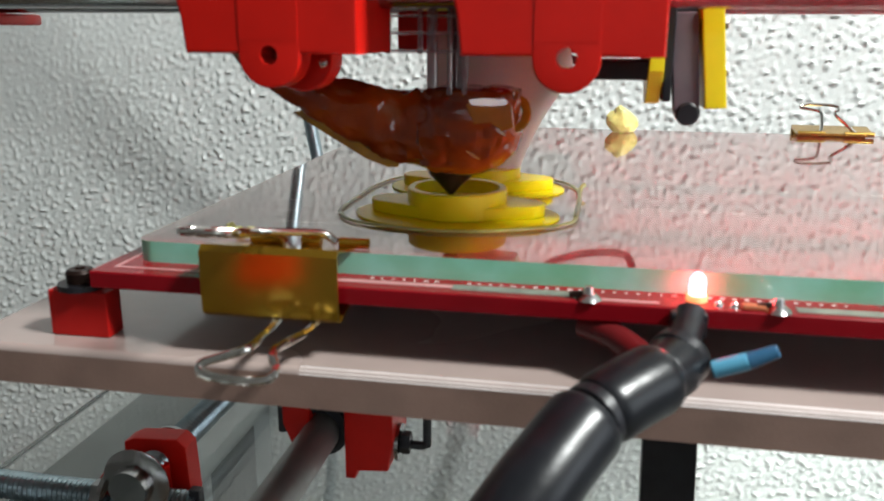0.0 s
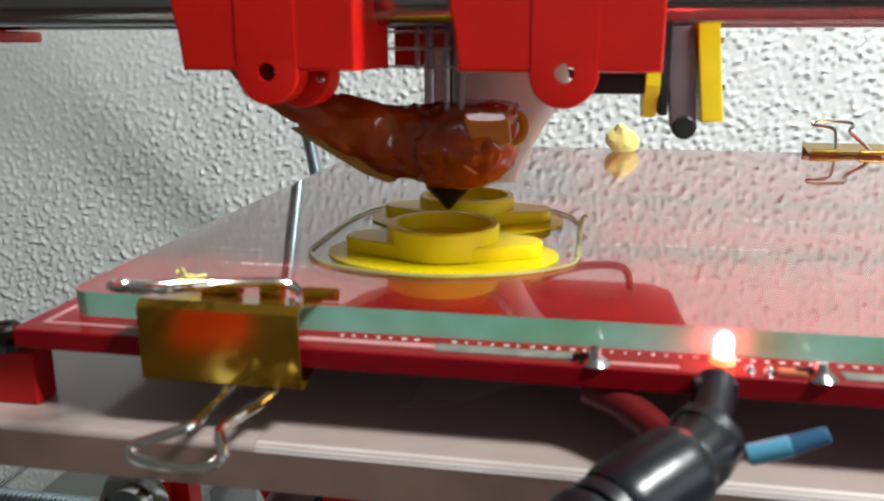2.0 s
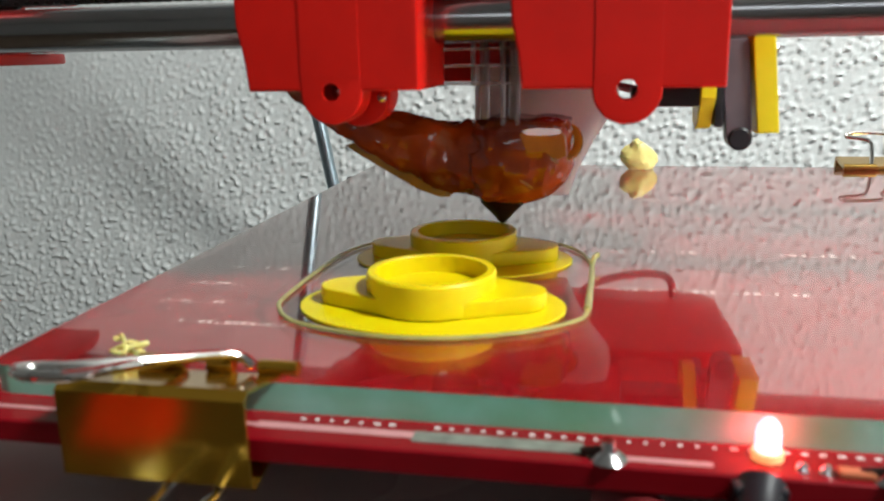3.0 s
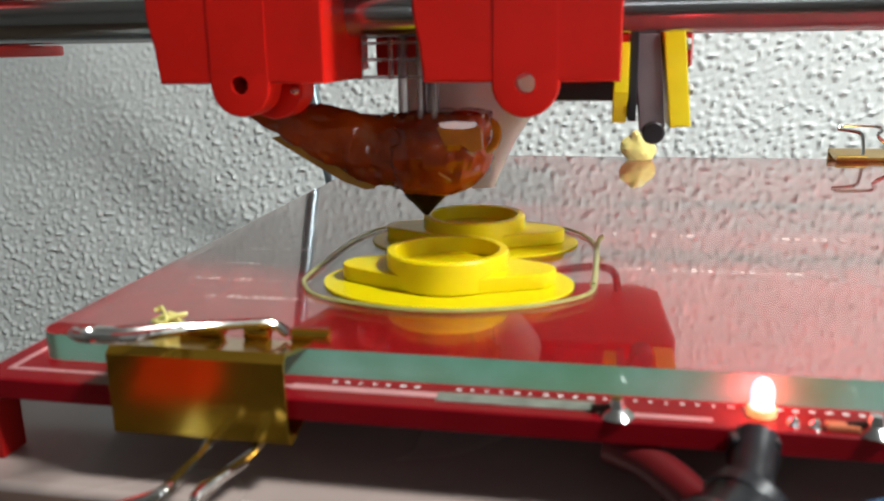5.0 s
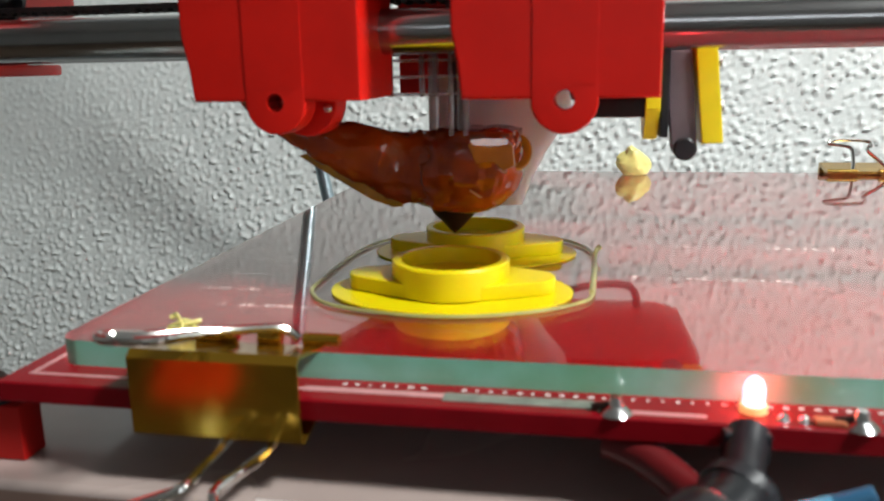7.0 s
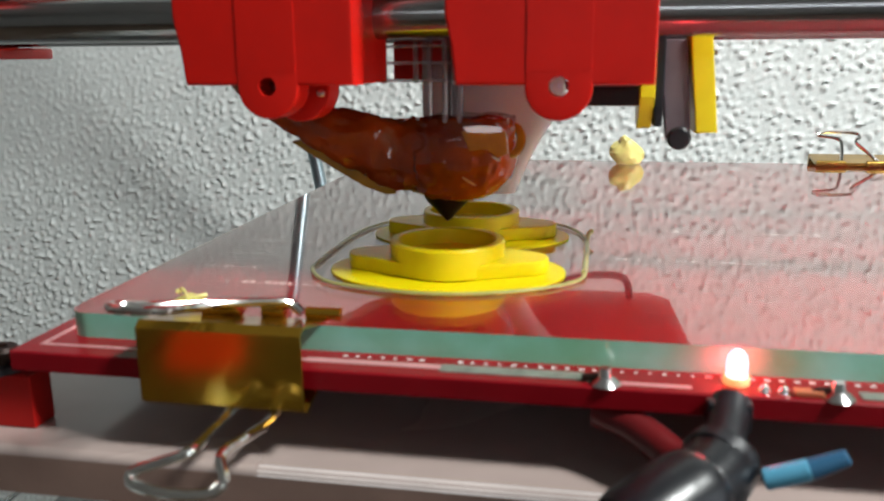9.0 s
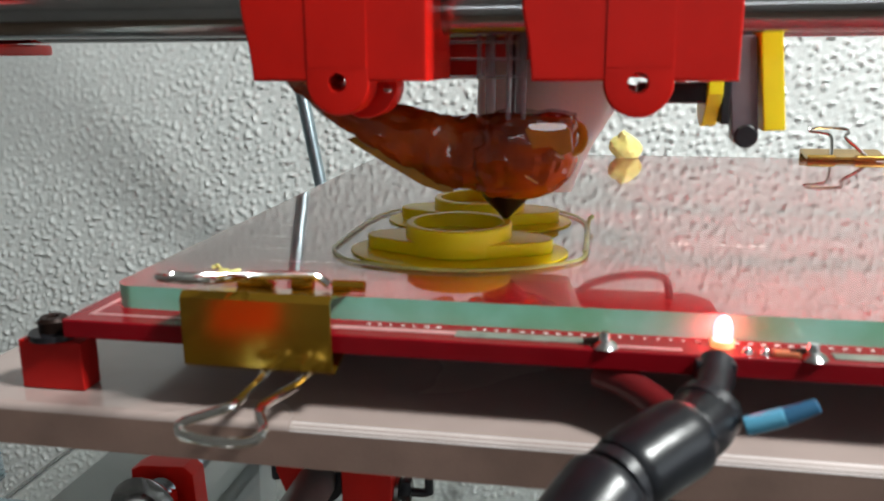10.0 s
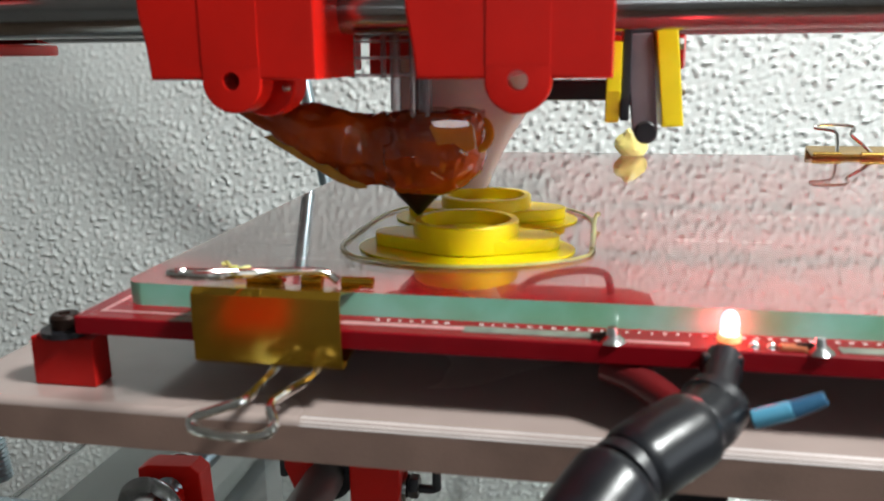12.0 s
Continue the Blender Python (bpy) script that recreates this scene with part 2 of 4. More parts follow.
def prism(bm, outline, z0, z1, bevel=0.0, axis="z", mi=0):
    """An outline of (a, b) points pulled from z0 to z1 along an axis: z takes (x, y), y takes (x, z), x takes (y, z)."""
    def at(a, b, c):
        return Vector({"z": (a, b, c), "y": (a, c, b), "x": (c, a, b)}[axis])
    lo = [bm.verts.new(at(a, b, z0)) for a, b in outline]
    hi = [bm.verts.new(at(a, b, z1)) for a, b in outline]
    n = len(lo)
    fs = [bm.faces.new(lo[::-1]), bm.faces.new(hi)]
    for i in range(n):
        fs.append(bm.faces.new((lo[i], lo[(i + 1) % n], hi[(i + 1) % n], hi[i])))
    for f in fs:
        f.material_index = mi
    bmesh.ops.recalc_face_normals(bm, faces=fs)
    if bevel:
        es = list({e for f in fs[:2] for e in f.edges})
        bmesh.ops.bevel(bm, geom=es, offset=bevel, segments=2, affect="EDGES", profile=0.5)
    return bm


def ellipse(cx, cy, a, b, n=48, power=2.0):
    out = []
    for k in range(n):
        c, s = math.cos(k * 2 * math.pi / n), math.sin(k * 2 * math.pi / n)
        out.append((cx + a * math.copysign(abs(c) ** (2 / power), c), cy + b * math.copysign(abs(s) ** (2 / power), s)))
    return out


def thread(bm, p, q, r, pitch=1.25, seg=14, mi=0):
    n = (Vector(q) - Vector(p)).length
    prof, s = [], 0.0
    while s < n:
        prof += [(s, r * 0.88), (min(s + pitch * 0.5, n), r)]
        s += pitch
    return lathe(bm, p, q, prof, seg, mi)


def hexagon(bm, p, q, r, mi=0):
    n = (Vector(q) - Vector(p)).length
    return lathe(bm, p, q, [(0, r * 0.9), (0.6, r), (n - 0.6, r), (n, r * 0.9)], 6, mi)


def ring_plate(bm, p, q, r_in, r_out, seg=28, mi=0):
    n = (Vector(q) - Vector(p)).length
    return lathe(bm, p, q, [(0, r_in), (0, r_out), (n, r_out), (n, r_in)], seg, mi, close=True)


B = bmesh.new


# ---- the room ----
def stucco_wall():
    """Back wall: flat plaster with a field of raised stucco drops."""
    step, x0, x1, z0, z1 = 1.2, -520.0, 240.0, -345.0, 230.0
    nx, nz = int((x1 - x0) / step), int((z1 - z0) / step)
    rng = np.random.default_rng(7)
    white = np.fft.fft2(rng.standard_normal((nz, nx)))
    fz, fx = np.meshgrid(np.fft.fftfreq(nz, step), np.fft.fftfreq(nx, step), indexing="ij")
    fr = np.hypot(fx * 1.0, fz * 0.9)

    def band(lo, hi):
        a = np.fft.ifft2(white * np.exp(-(fr * lo) ** 2 * 2) * (1 - np.exp(-(fr * hi) ** 2 * 2))).real
        return a / a.std()
    drops = np.clip(band(2.8, 6.6) - 0.46, 0, 1.3) / 1.3
    drops = drops * drops * (3 - 2 * drops)
    coarse = band(30.0, 80.0)
    fine = band(1.8, 3.5)
    xs, zs = x0 + np.arange(nx) * step, z0 + np.arange(nz) * step
    X, Z = np.meshgrid(xs, zs)
    # Relief gets lower towards the upper left.
    relief = 1 / (1 + np.exp((-(X + 330) * 0.6 + (Z + 5) * 1.0) / 22.0))
    relief = 0.3 + 0.7 * relief
    rim = np.clip(np.minimum.reduce([X - x0, x1 - X - step, Z - z0, z1 - Z - step]) / 8.0, 0, 1)
    h = ((1.4 + 0.5 / (1 + np.exp(-(X + 120) / 60.0))) * drops * relief + 0.12 * fine * relief + 0.12 * coarse) * rim
    verts = np.stack([X, -h, Z], -1).reshape(-1, 3)
    i = (np.arange(nz - 1)[:, None] * nx + np.arange(nx - 1)[None]).ravel()
    faces = np.stack([i, i + 1, i + nx + 1, i + nx], -1)
    X1, Z1 = xs[-1], zs[-1]
    # the plain rest of the wall
    outer = [(-2200, -UP), (1800, -UP), (1800, 1620), (-2200, 1620)]
    inner = [(x0, z0), (X1, z0), (X1, Z1), (x0, Z1)]
    k = len(verts)
    verts = np.concatenate([verts, [(a, 0, b) for a, b in outer + inner], [(a, 120, b) for a, b in outer]])
    quads = [(k + a, k + (a + 1) % 4, k + 4 + (a + 1) % 4, k + 4 + a) for a in range(4)]
    quads += [(k + 8 + a, k + 8 + (a + 1) % 4, k + (a + 1) % 4, k + a) for a in range(4)] + [(k + 11, k + 10, k + 9, k + 8)]
    me = bpy.data.meshes.new("wall_back")
    me.from_pydata((verts / 1000).tolist(), [], faces.tolist() + quads)
    me.materials.append(STUCCO)
    for poly in me.polygons:
        poly.use_smooth = True
    me.set_sharp_from_angle(angle=radians(80))
    ob = new("wall_back", me)
    ob.matrix_world = pose(0, 0.342, UP / 1000, 0, 0, 1.43)
    return tagged(ob, "white stucco wall with coarse raised drops", "wall", kind="structure")


stucco_wall()


def slab(name, x0, x1, y0, y1, z0, z1, material, label, category):
    ob = single(name, bx(B(), x0, x1, y0, y1, z0, z1), material, ((x0 + x1) / 2, (y0 + y1) / 2, z0), label, category, kind="structure", smooth=False)
    return ob


slab("floor", -2200, 1800, -2400, 290, -UP - 40, -UP, FLOOR, "brown wooden floor of the room", "floor")
slab("ceiling", -2200, 1800, -2400, 290, 1620, 1660, PAINT, "plain white painted ceiling", "ceiling")
slab("wall_left", -2300, -2202, -2400, 280, -UP, 1620, PAINT, "plain pale painted wall", "wall")
def side_wall():
    """The wall to the right, with an added opening for the fill light."""
    y0, y1, z0, z1 = -920, 20, -90, 730
    bm = B()
    bx(bm, 1802, 1900, -2400, y0, -UP, 1620)
    bx(bm, 1802, 1900, y1, 370, -UP, 1620)
    bx(bm, 1802, 1900, y0 + 1, y1 - 1, -UP, z0)
    bx(bm, 1802, 1900, y0 + 1, y1 - 1, z1, 1620)
    single("wall_right", bm, PAINT, (1850, -1000, -UP), "plain pale painted wall with an added opening for the fill light", "wall", kind="structure", smooth=False)


side_wall()


def window_wall():
    """The wall behind the camera, with a wide low window."""
    x0, x1, z0, z1 = -560, 1260, 590, 770
    bm = B()
    bx(bm, -2200, x0, -2500, -2402, -UP, 1620)
    bx(bm, x1, 1800, -2500, -2402, -UP, 1620)
    bx(bm, x0 + 1, x1 - 1, -2500, -2402, -UP, z0)
    bx(bm, x0 + 1, x1 - 1, -2500, -2402, z1, 1620)
    single("wall_front", bm, PAINT, (0, -2450, -UP), "plain pale painted wall with a wide window opening", "wall", kind="structure", smooth=False)


window_wall()


def table():
    top = thing("glass_table", (-30, -30, -UP), "clear glass table carrying the printer frame, grey beam under its edge", "table")
    part("glass_top", bx(B(), -244.5, 260, -130, 300, -138, -130, 0.8, 1), GLASS, top, "clear glass top with a dark edge")
    part("support_beam", bx(B(), -228.5, -186, -118, 298, -168, -138.4, 1.0), GREY_METAL, top, "flat grey painted beam")
    for x in (-220, 240):
        for y in (-105, 285):
            part("leg", bx(B(), x - 15, x + 15, y - 12, y + 12, -UP, -169 if x < 0 else -138.4, 1), GREY_METAL, top)
    for o in top.children:
        if o.name.startswith("glass_top"):
            o.visible_shadow = False


table()


# ---- the printer's fixed frame ----
def printer_frame():
    fr = thing("printer_frame", (-165, 110, -130), "threaded steel rods joined by red plastic clamps", "printer frame")
    part("base_rod", thread(B(), (-170.5, 92, -116), (-170.5, 330, -116), 5.6, 2.2), ZINC, fr, "zinc threaded rod")
    d = Vector((0, -0.47, 1)).normalized()
    foot = Vector((-165, 272 + 0.47 * 110, -110))
    part("sloping_rod", thread(B(), foot, foot + d * 420, 3.5), ZINC, fr, "leaning zinc threaded rod")
    part("cross_rod", thread(B(), (-480, 104, -127), (-150, 104, -127), 5.6, 2.0), ZINC, fr, "zinc threaded rod")
    part("front_rod", thread(B(), (-177.5, 40, -73), (-196, 40, 120), 3.6), ZINC, fr, "zinc threaded rod")
    bm = B()
    prism(bm, [(-183, -121), (-183, -109), (-179, -107), (-162, -106), (-158.5, -109), (-157.5, -129), (-178, -129.5)], 112, 121, 0.8, "y")
    part("clamp", bm, RED, fr, "red printed rod clamp")
    bm = B()
    prism(bm, [(-186, -117), (-183, -113), (-168, -112), (-164.5, -115), (-164, -129.5), (-186, -129.5)], 100, 111.4, 0.8, "y")
    part("clamp_jaw", bm, RED, fr, "red printed rod clamp")
    bm = B()
    ring_plate(bm, (-184, 104, -127), (-182.2, 104, -127), 4.1, 12.5)
    lathe(bm, (-170.5, 124, -116), (-170.5, 122, -116), [(0, 4.1), (0, 9), (1.6, 9), (1.6, 4.1)], 24, close=True)
    part("washer", bm, STEEL, fr, "wide steel washer")
    bm = B()
    hexagon(bm, (-190.5, 104, -127), (-184.1, 104, -127), 7.4)
    part("nut", bm, STEEL, fr)
    bm = B()
    lathe(bm, (-170.5, 99.4, -116), (-170.5, 91.9, -116), [(0, 12), (1.2, 12.6), (1.8, 11.5), (2.4, 8.0), (2.5, 7.5), (7.4, 7.0), (7.5, 6.2)], 28)
    part("flanged_nut", bm, STEEL, fr, "steel flange nut with a wide washer")
    bm = B()
    cyl(bm, (-158, 104, -128), (-150, 104, -128), 4.6, 12, chamfer=0.8)
    bx(bm, -153.5, -149, 102, 106, -127, -119.5, 0.8)
    part("end_knob", bm, BLACK, fr, "black plastic knob")
    # unseen red block on a post, added and sloped to mirror in the clip
    bm = B()
    prism(bm, [(-129, -41), (-117, -41), (-116, -38.5), (-122, -31), (-129, -31)], -128, -111, 0.8, "x")
    part("mirrored_block", bm, RED, fr, "unseen red block added to be mirrored in the gold clip")
    part("front_post", thread(B(), (-117.5, -122, -129.6), (-117.5, -122, -41.1), 4.0), ZINC, fr, "zinc threaded rod")
    part("slide_rod", cyl(B(), (-88, -60, -69), (-88, 325, -69), 5.0, 28, chamfer=0.6), DARK_STEEL, fr, "smooth steel slide rod")
    bm = B()
    bx(bm, -98, -78, 310, 328, -116, -66, 1.5)
    part("rod_holder", bm, RED, fr, "red printed rod holder")
    bm = B()
    bx(bm, -174, -154, 312, 336, -129.5, -96, 2)
    part("rear_clamp", bm, RED, fr, "red printed rod clamp")


printer_frame()


def x_axis():
    ax = thing("x_axis", (-170, 35, 38), "smooth steel rods with toothed belt and red end pieces", "printer axis")
    part("smooth_rod", cyl(B(), (-205, 10, 45.6), (210, 10, 45.6), 4.0, 32, chamfer=0.5), STEEL, ax, "smooth polished steel rod")
    part("smooth_rod", cyl(B(), (-205, 58, 45.6), (210, 58, 45.6), 4.0, 32, chamfer=0.5), STEEL, ax, "smooth polished steel rod")
    bm = B()
    bx(bm, -190, 200, 31.5, 37.5, 52.6, 53.6)
    for k in range(150):
        x = -186 + k * 2.5
        bx(bm, x, x + 1.2, 31.5, 37.5, 51.9, 52.7)
    part("belt", bm, BELT, ax, "black toothed rubber belt", smooth=False)
    bm = B()
    prism(bm, [(-205, -2), (-160, -2), (-158.6, 2), (-158.6, 66), (-160, 70), (-205, 70)], 53.6, 92, 1.0, "z")
    prism(bm, [(-205, -2), (-168, -2), (-162.5, 40), (-162.5, 62), (-166, 70), (-205, 70)], 38.6, 41.4, 0.6, "z")
    bx(bm, -205, -176, -2, 70, 41, 54, 0.5)
    part("end_piece", bm, RED, ax, "red printed axis end piece")
    bm = B()
    lathe(bm, (-157.5, 29, 56.5), (-157.5, 40, 56.5), [(0, 5.6), (1.2, 5.6), (1.3, 4.0), (9.6, 4.0), (9.7, 5.6), (11, 5.6)], 24)
    part("pulley", bm, BLACK, ax, "black belt pulley")
    bm = B()
    bx(bm, 196, 212, -2, 70, 38, 92, 1.5)
    part("end_piece", bm, RED, ax, "red printed axis end piece")
    # uprights that carry the axis
    for y in (24,):
        part("upright_rod", cyl(B(), (-196, y + 10, -129), (-196, y + 10, 230), 4.0, 20, chamfer=0.5), STEEL, ax, "smooth steel upright")
        part("upright_rod", cyl(B(), (204, y + 10, -129), (204, y + 10, 230), 4.0, 20, chamfer=0.5), STEEL, ax, "smooth steel upright")


x_axis()


# ---- what rides on the bed ----
BED_THINGS, CARRIAGE_THINGS = [], []


def moving_bed():
    c = thing("bed_carriage", (0, 90, -23), "pale laminated board with raw brown edges under the heated bed", "printer bed")
    outline = [(-126, -12), (133, -12), (133, 226), (-133, 226), (-133, -2), (-131.5, -8), (-129.5, -10.8)]
    bm = B()
    prism(bm, outline, -24.9, -17.5, 0.0, "z", 1)
    for f in bm.faces:
        if f.normal.z > 0.9:
            f.material_index = 0
    es = [e for e in bm.edges if all(v.co.z > -18 for v in e.verts)]
    r = bmesh.ops.bevel(bm, geom=es, offset=1.3, segments=4, affect="EDGES", profile=0.5)
    for f in r["faces"]:
        f.material_index = 0
    part("board", bm, [LAMINATE, BOARD_EDGE], c, "pale laminated board with brown raw edge")
    # Highlight along the chamfer, put in as a thin pale strip.
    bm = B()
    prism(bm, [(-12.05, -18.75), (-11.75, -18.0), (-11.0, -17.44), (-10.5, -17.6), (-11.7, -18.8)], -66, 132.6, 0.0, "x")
    part("edge_highlight", bm, EDGE_HIGHLIGHT, c, "pale strip standing in for the highlight along the front edge")
    bm = B()
    prism(bm, [(-98.5, -24), (-98.5, -66), (-96, -72.5), (-92.5, -75.5), (-90.5, -75.5), (-90.5, -24)], 58, 76, 0.8, "y")
    part("bearing_holder", bm, RED, c, "red printed bearing holder")
    bm = B()
    prism(bm, [(-81, -24), (-81, -81), (-78.2, -81), (-77.4, -78.5), (-69, -77.8), (-67.5, -70), (-67.5, -24)], 58, 76, 0.8, "y")
    part("bearing_holder", bm, RED, c, "red printed bearing holder")
    # Ring and filler; their black stands in for shade between the holders.
    bm = B()
    ring_plate(bm, (-88, 60, -68), (-88, 80, -68), 5.2, 7.6, 24)
    bx(bm, -90.4, -81.1, 59, 75, -62, -24)
    part("bearing", bm, BLACK, c, "bearing ring with a black filler standing in for the gap's shade")
    bm = B()
    ring_plate(bm, (-67.4, 64, -71.5), (-66.4, 64, -71.5), 1.7, 5.2, 20)
    part("washer", bm, STEEL, c)
    bm = B()
    hexagon(bm, (-66.3, 64, -71.5), (-63.8, 64, -71.5), 3.2)
    part("nut", bm, BLACK, c, "dark steel nut")
    part("bolt", tube(B(), smooth_path([(-64, 64, -72), (-60.6, 64, -72), (-59.4, 64, -71), (-59.2, 64, -68), (-59.2, 64, -24)], 4), 1.2, 10), BLACK, c, "black bent bolt")
    part("bolt", cyl(B(), (-100.6, 64, -71.5), (-100.6, 64, -24), 1.4, 12, chamfer=0.3), BLACK, c, "black bolt end")
    bm = B()
    prism(bm, [(-6.5, -24), (-4.8, -92), (6.2, -92), (4.0, -24)], 18, 22, 0.5, "y")
    part("belt_bracket", bm, BLACK, c, "black plastic bracket hanging under the board")
    BED_THINGS.append(c)

    for sx in (-1, 1):
        for y0 in (-5.9, 197):
            s = single("corner_spacer", bx(B(), *sorted((sx * 116.8, sx * 105.0)), y0, y0 + 5.0, -17.45, -8.7, 0.35), RED_BLOCK, (sx * 110, y0 + 2, -17.45),
                       "square red printed spacer block at a corner of the bed", "spacer", "corner spacers")
            BED_THINGS.append(s)
            scr = thing("corner_screw", (sx * 106.5, y0 + 6, -17.4), "dark steel socket screw holding the bed corner", "screw", "corner screws")
            bm = B()
            x, y = sx * 111.3, y0 + 2.6
            ring_plate(bm, (x, y, -8.65), (x, y, -7.6), 1.45, 4.2, 22)
            part("washer", bm, BLACK, scr, "dark washer")
            bm = B()
            lathe(bm, (x, y, -17.4), (x, y, -0.4), [(0, 1.4), (9.8, 1.4), (9.85, 2.5), (11.8, 2.6), (12.4, 2.1), (12.4, 1.0), (11.6, 0.95)], 18)
            part("head", bm, BRASS_DARK, scr, "dark socket head")
            BED_THINGS.append(scr)


moving_bed()


def heater():
    h = thing("heated_bed_plate", (0, 100, -5.6), "glossy red circuit-board heater under the glass", "heater plate")
    bm = B()
    bx(bm, -107, 107, -7.2, 207, -7.3, -4.12, 0.25, 1)
    part("board", bm, PCB, h, "glossy red lacquered circuit board")
    bm = B()
    bx(bm, -61, -41, -4.3, -2.7, -4.11, -4.03)
    bx(bm, -19.5, -7, -5.9, -4.9, -4.11, -4.03)
    bx(bm, -104, -61, -4.0, -3.2, -4.11, -4.03)
    bx(bm, -104, -103.2, -3.2, 203, -4.11, -4.03)
    part("trace", bm, TRACE, h, "pale printed trace", smooth=False)
    bm = B()
    bx(bm, -41, -21, -5.2, -2.6, -4.11, -3.95)
    part("pad", bm, PAD, h, "pale tinned solder pad", smooth=False)
    part("pad", bx(B(), 14, 34, -6.0, -3.6, -4.11, -3.95), PAD, h, "pale tinned solder pad", smooth=False)
    for x, y in ((-18.3, -5.6), (10.9, -5.8)):
        bm = B()
        lathe(bm, (x, y, -4.1), (x, y, -1.9), [(0, 2.2), (0.5, 1.7), (1.0, 1.0), (2.2, 0.75)], 14)
        part("solder_joint", bm, SOLDER, h, "shiny solder joint")
        bm = B()
        cyl(bm, (x - 3.0, y + 0.3, -3.6), (x - 0.5, y, -3.1), 0.5, 10)
        part("wire_end", bm, BRASS_DARK, h)
    for x, y in ((2.2, -5.0), (4.6, -5.2)):
        bm = B()
        lathe(bm, (x, y, -4.1), (x, y, -3.2), [(0, 0.8), (0.5, 0.65), (0.9, 0.25)], 12)
        part("solder_joint", bm, SOLDER, h)
    bm = B()
    bx(bm, 5.6, 9.2, -6.4, -4.8, -4.1, -3.3, 0.2)
    part("resistor", bm, mat("resistor_body", (0.6, 0.18, 0.08), 0.4), h, "small brown resistor")
    # white lettering too small to read: rows of short bars
    rng = random.Random(4)
    bm = B()
    for x0, x1, y, size in ((-18, 30, 77, 2.0), (-92, -80, 55, 1.6), (-95, -84, 44, 1.2), (-96, -78, 33, 1.2), (40, 90, 77, 2.0), (-20, 20, 49.5, 1.5), (-88, -68, 23, 1.2)):
        x = x0
        while x < x1:
            w = rng.uniform(0.4, 1.4) * size * 0.6
            if rng.random() < 0.75:
                bx(bm, x, x + w, y, y + size * rng.choice((0.25, 1.0)), -4.11, -4.05)
            x += w + 0.5 * size
    for k in range(42):
        x = -56 + k * 1.9
        if not -43 < x < -40:
            bx(bm, x, x + rng.uniform(0.3, 0.8), -1.5, -1.0, -4.11, -4.04)
    tagged(part("lettering", bm, SILK, h, "small white lettering bars", smooth=False), kind="stuff")
    bm = B()
    lathe(bm, (-1.0, -2.6, -4.1), (-1.0, -2.6, 1.4), [(0.9, 1.36), (2.8, 1.36), (3.7, 1.22), (4.35, 0.84), (4.65, 0.4), (4.7, 0.05)], 20)
    led = part("led", bm, LED_LIT, h, "lit red diode glowing white")
    bm = B()
    lathe(bm, (-1.0, -2.6, -4.1), (-1.0, -2.6, -3.1), [(0, 1.75), (0.9, 1.75), (1.0, 1.4)], 20)
    part("led_foot", bm, LED_BASE, led)
    BED_THINGS.append(h)


heater()


def glass_plate():
    bm = B()
    r = 3.8
    out = []
    for cx, cy, a0 in ((100 - r, r, -90), (100 - r, 200 - r, 0), (-102 + r, 200 - r, 90), (-102 + r, r, 180)):
        for k in range(7):
            a = radians(a0 + k * 15)
            out.append((cx + r * math.cos(a), cy + r * math.sin(a)))
    prism(bm, out, -4.0, 0.0, 0.0, "z", 1)
    for f in bm.faces:
        f.material_index = 1 if f.normal.y < -0.4 else 0
    g = single("glass_plate", bm, [PLATE_GLASS, GLASS_EDGE], (0, 100, -4.0), "clear glass plate with green edges lying on the red heater", "glass plate")
    g.visible_shadow = False
    BED_THINGS.append(g)


glass_plate()


def clip_body(bm, w, x, y_spine, y_lip, z_lo, z_hi, lip_lo, lip_hi, t=0.45):
    """Folded spring-steel body: a spine and two jaws that close towards the back."""
    prof = [(y_lip, lip_hi), (y_spine + 1.2, z_hi), (y_spine, z_hi - 1.0), (y_spine, z_lo + 0.9), (y_spine + 1.2, z_lo), (y_lip, lip_lo)]
    loop = [Vector((0, a, b)) for a, b in prof]
    n = len(prof)
    off = []
    for i in range(n):
        d = (loop[min(i + 1, n - 1)] - loop[max(i - 1, 0)]).normalized()
        off.append(loop[i] + Vector((0, d.z, -d.y)) * -t)
    out = [(p.y, p.z) for p in loop] + [(p.y, p.z) for p in reversed(off)]
    prism(bm, out, x - w / 2, x + w / 2, 0.0, "x")
    return bm


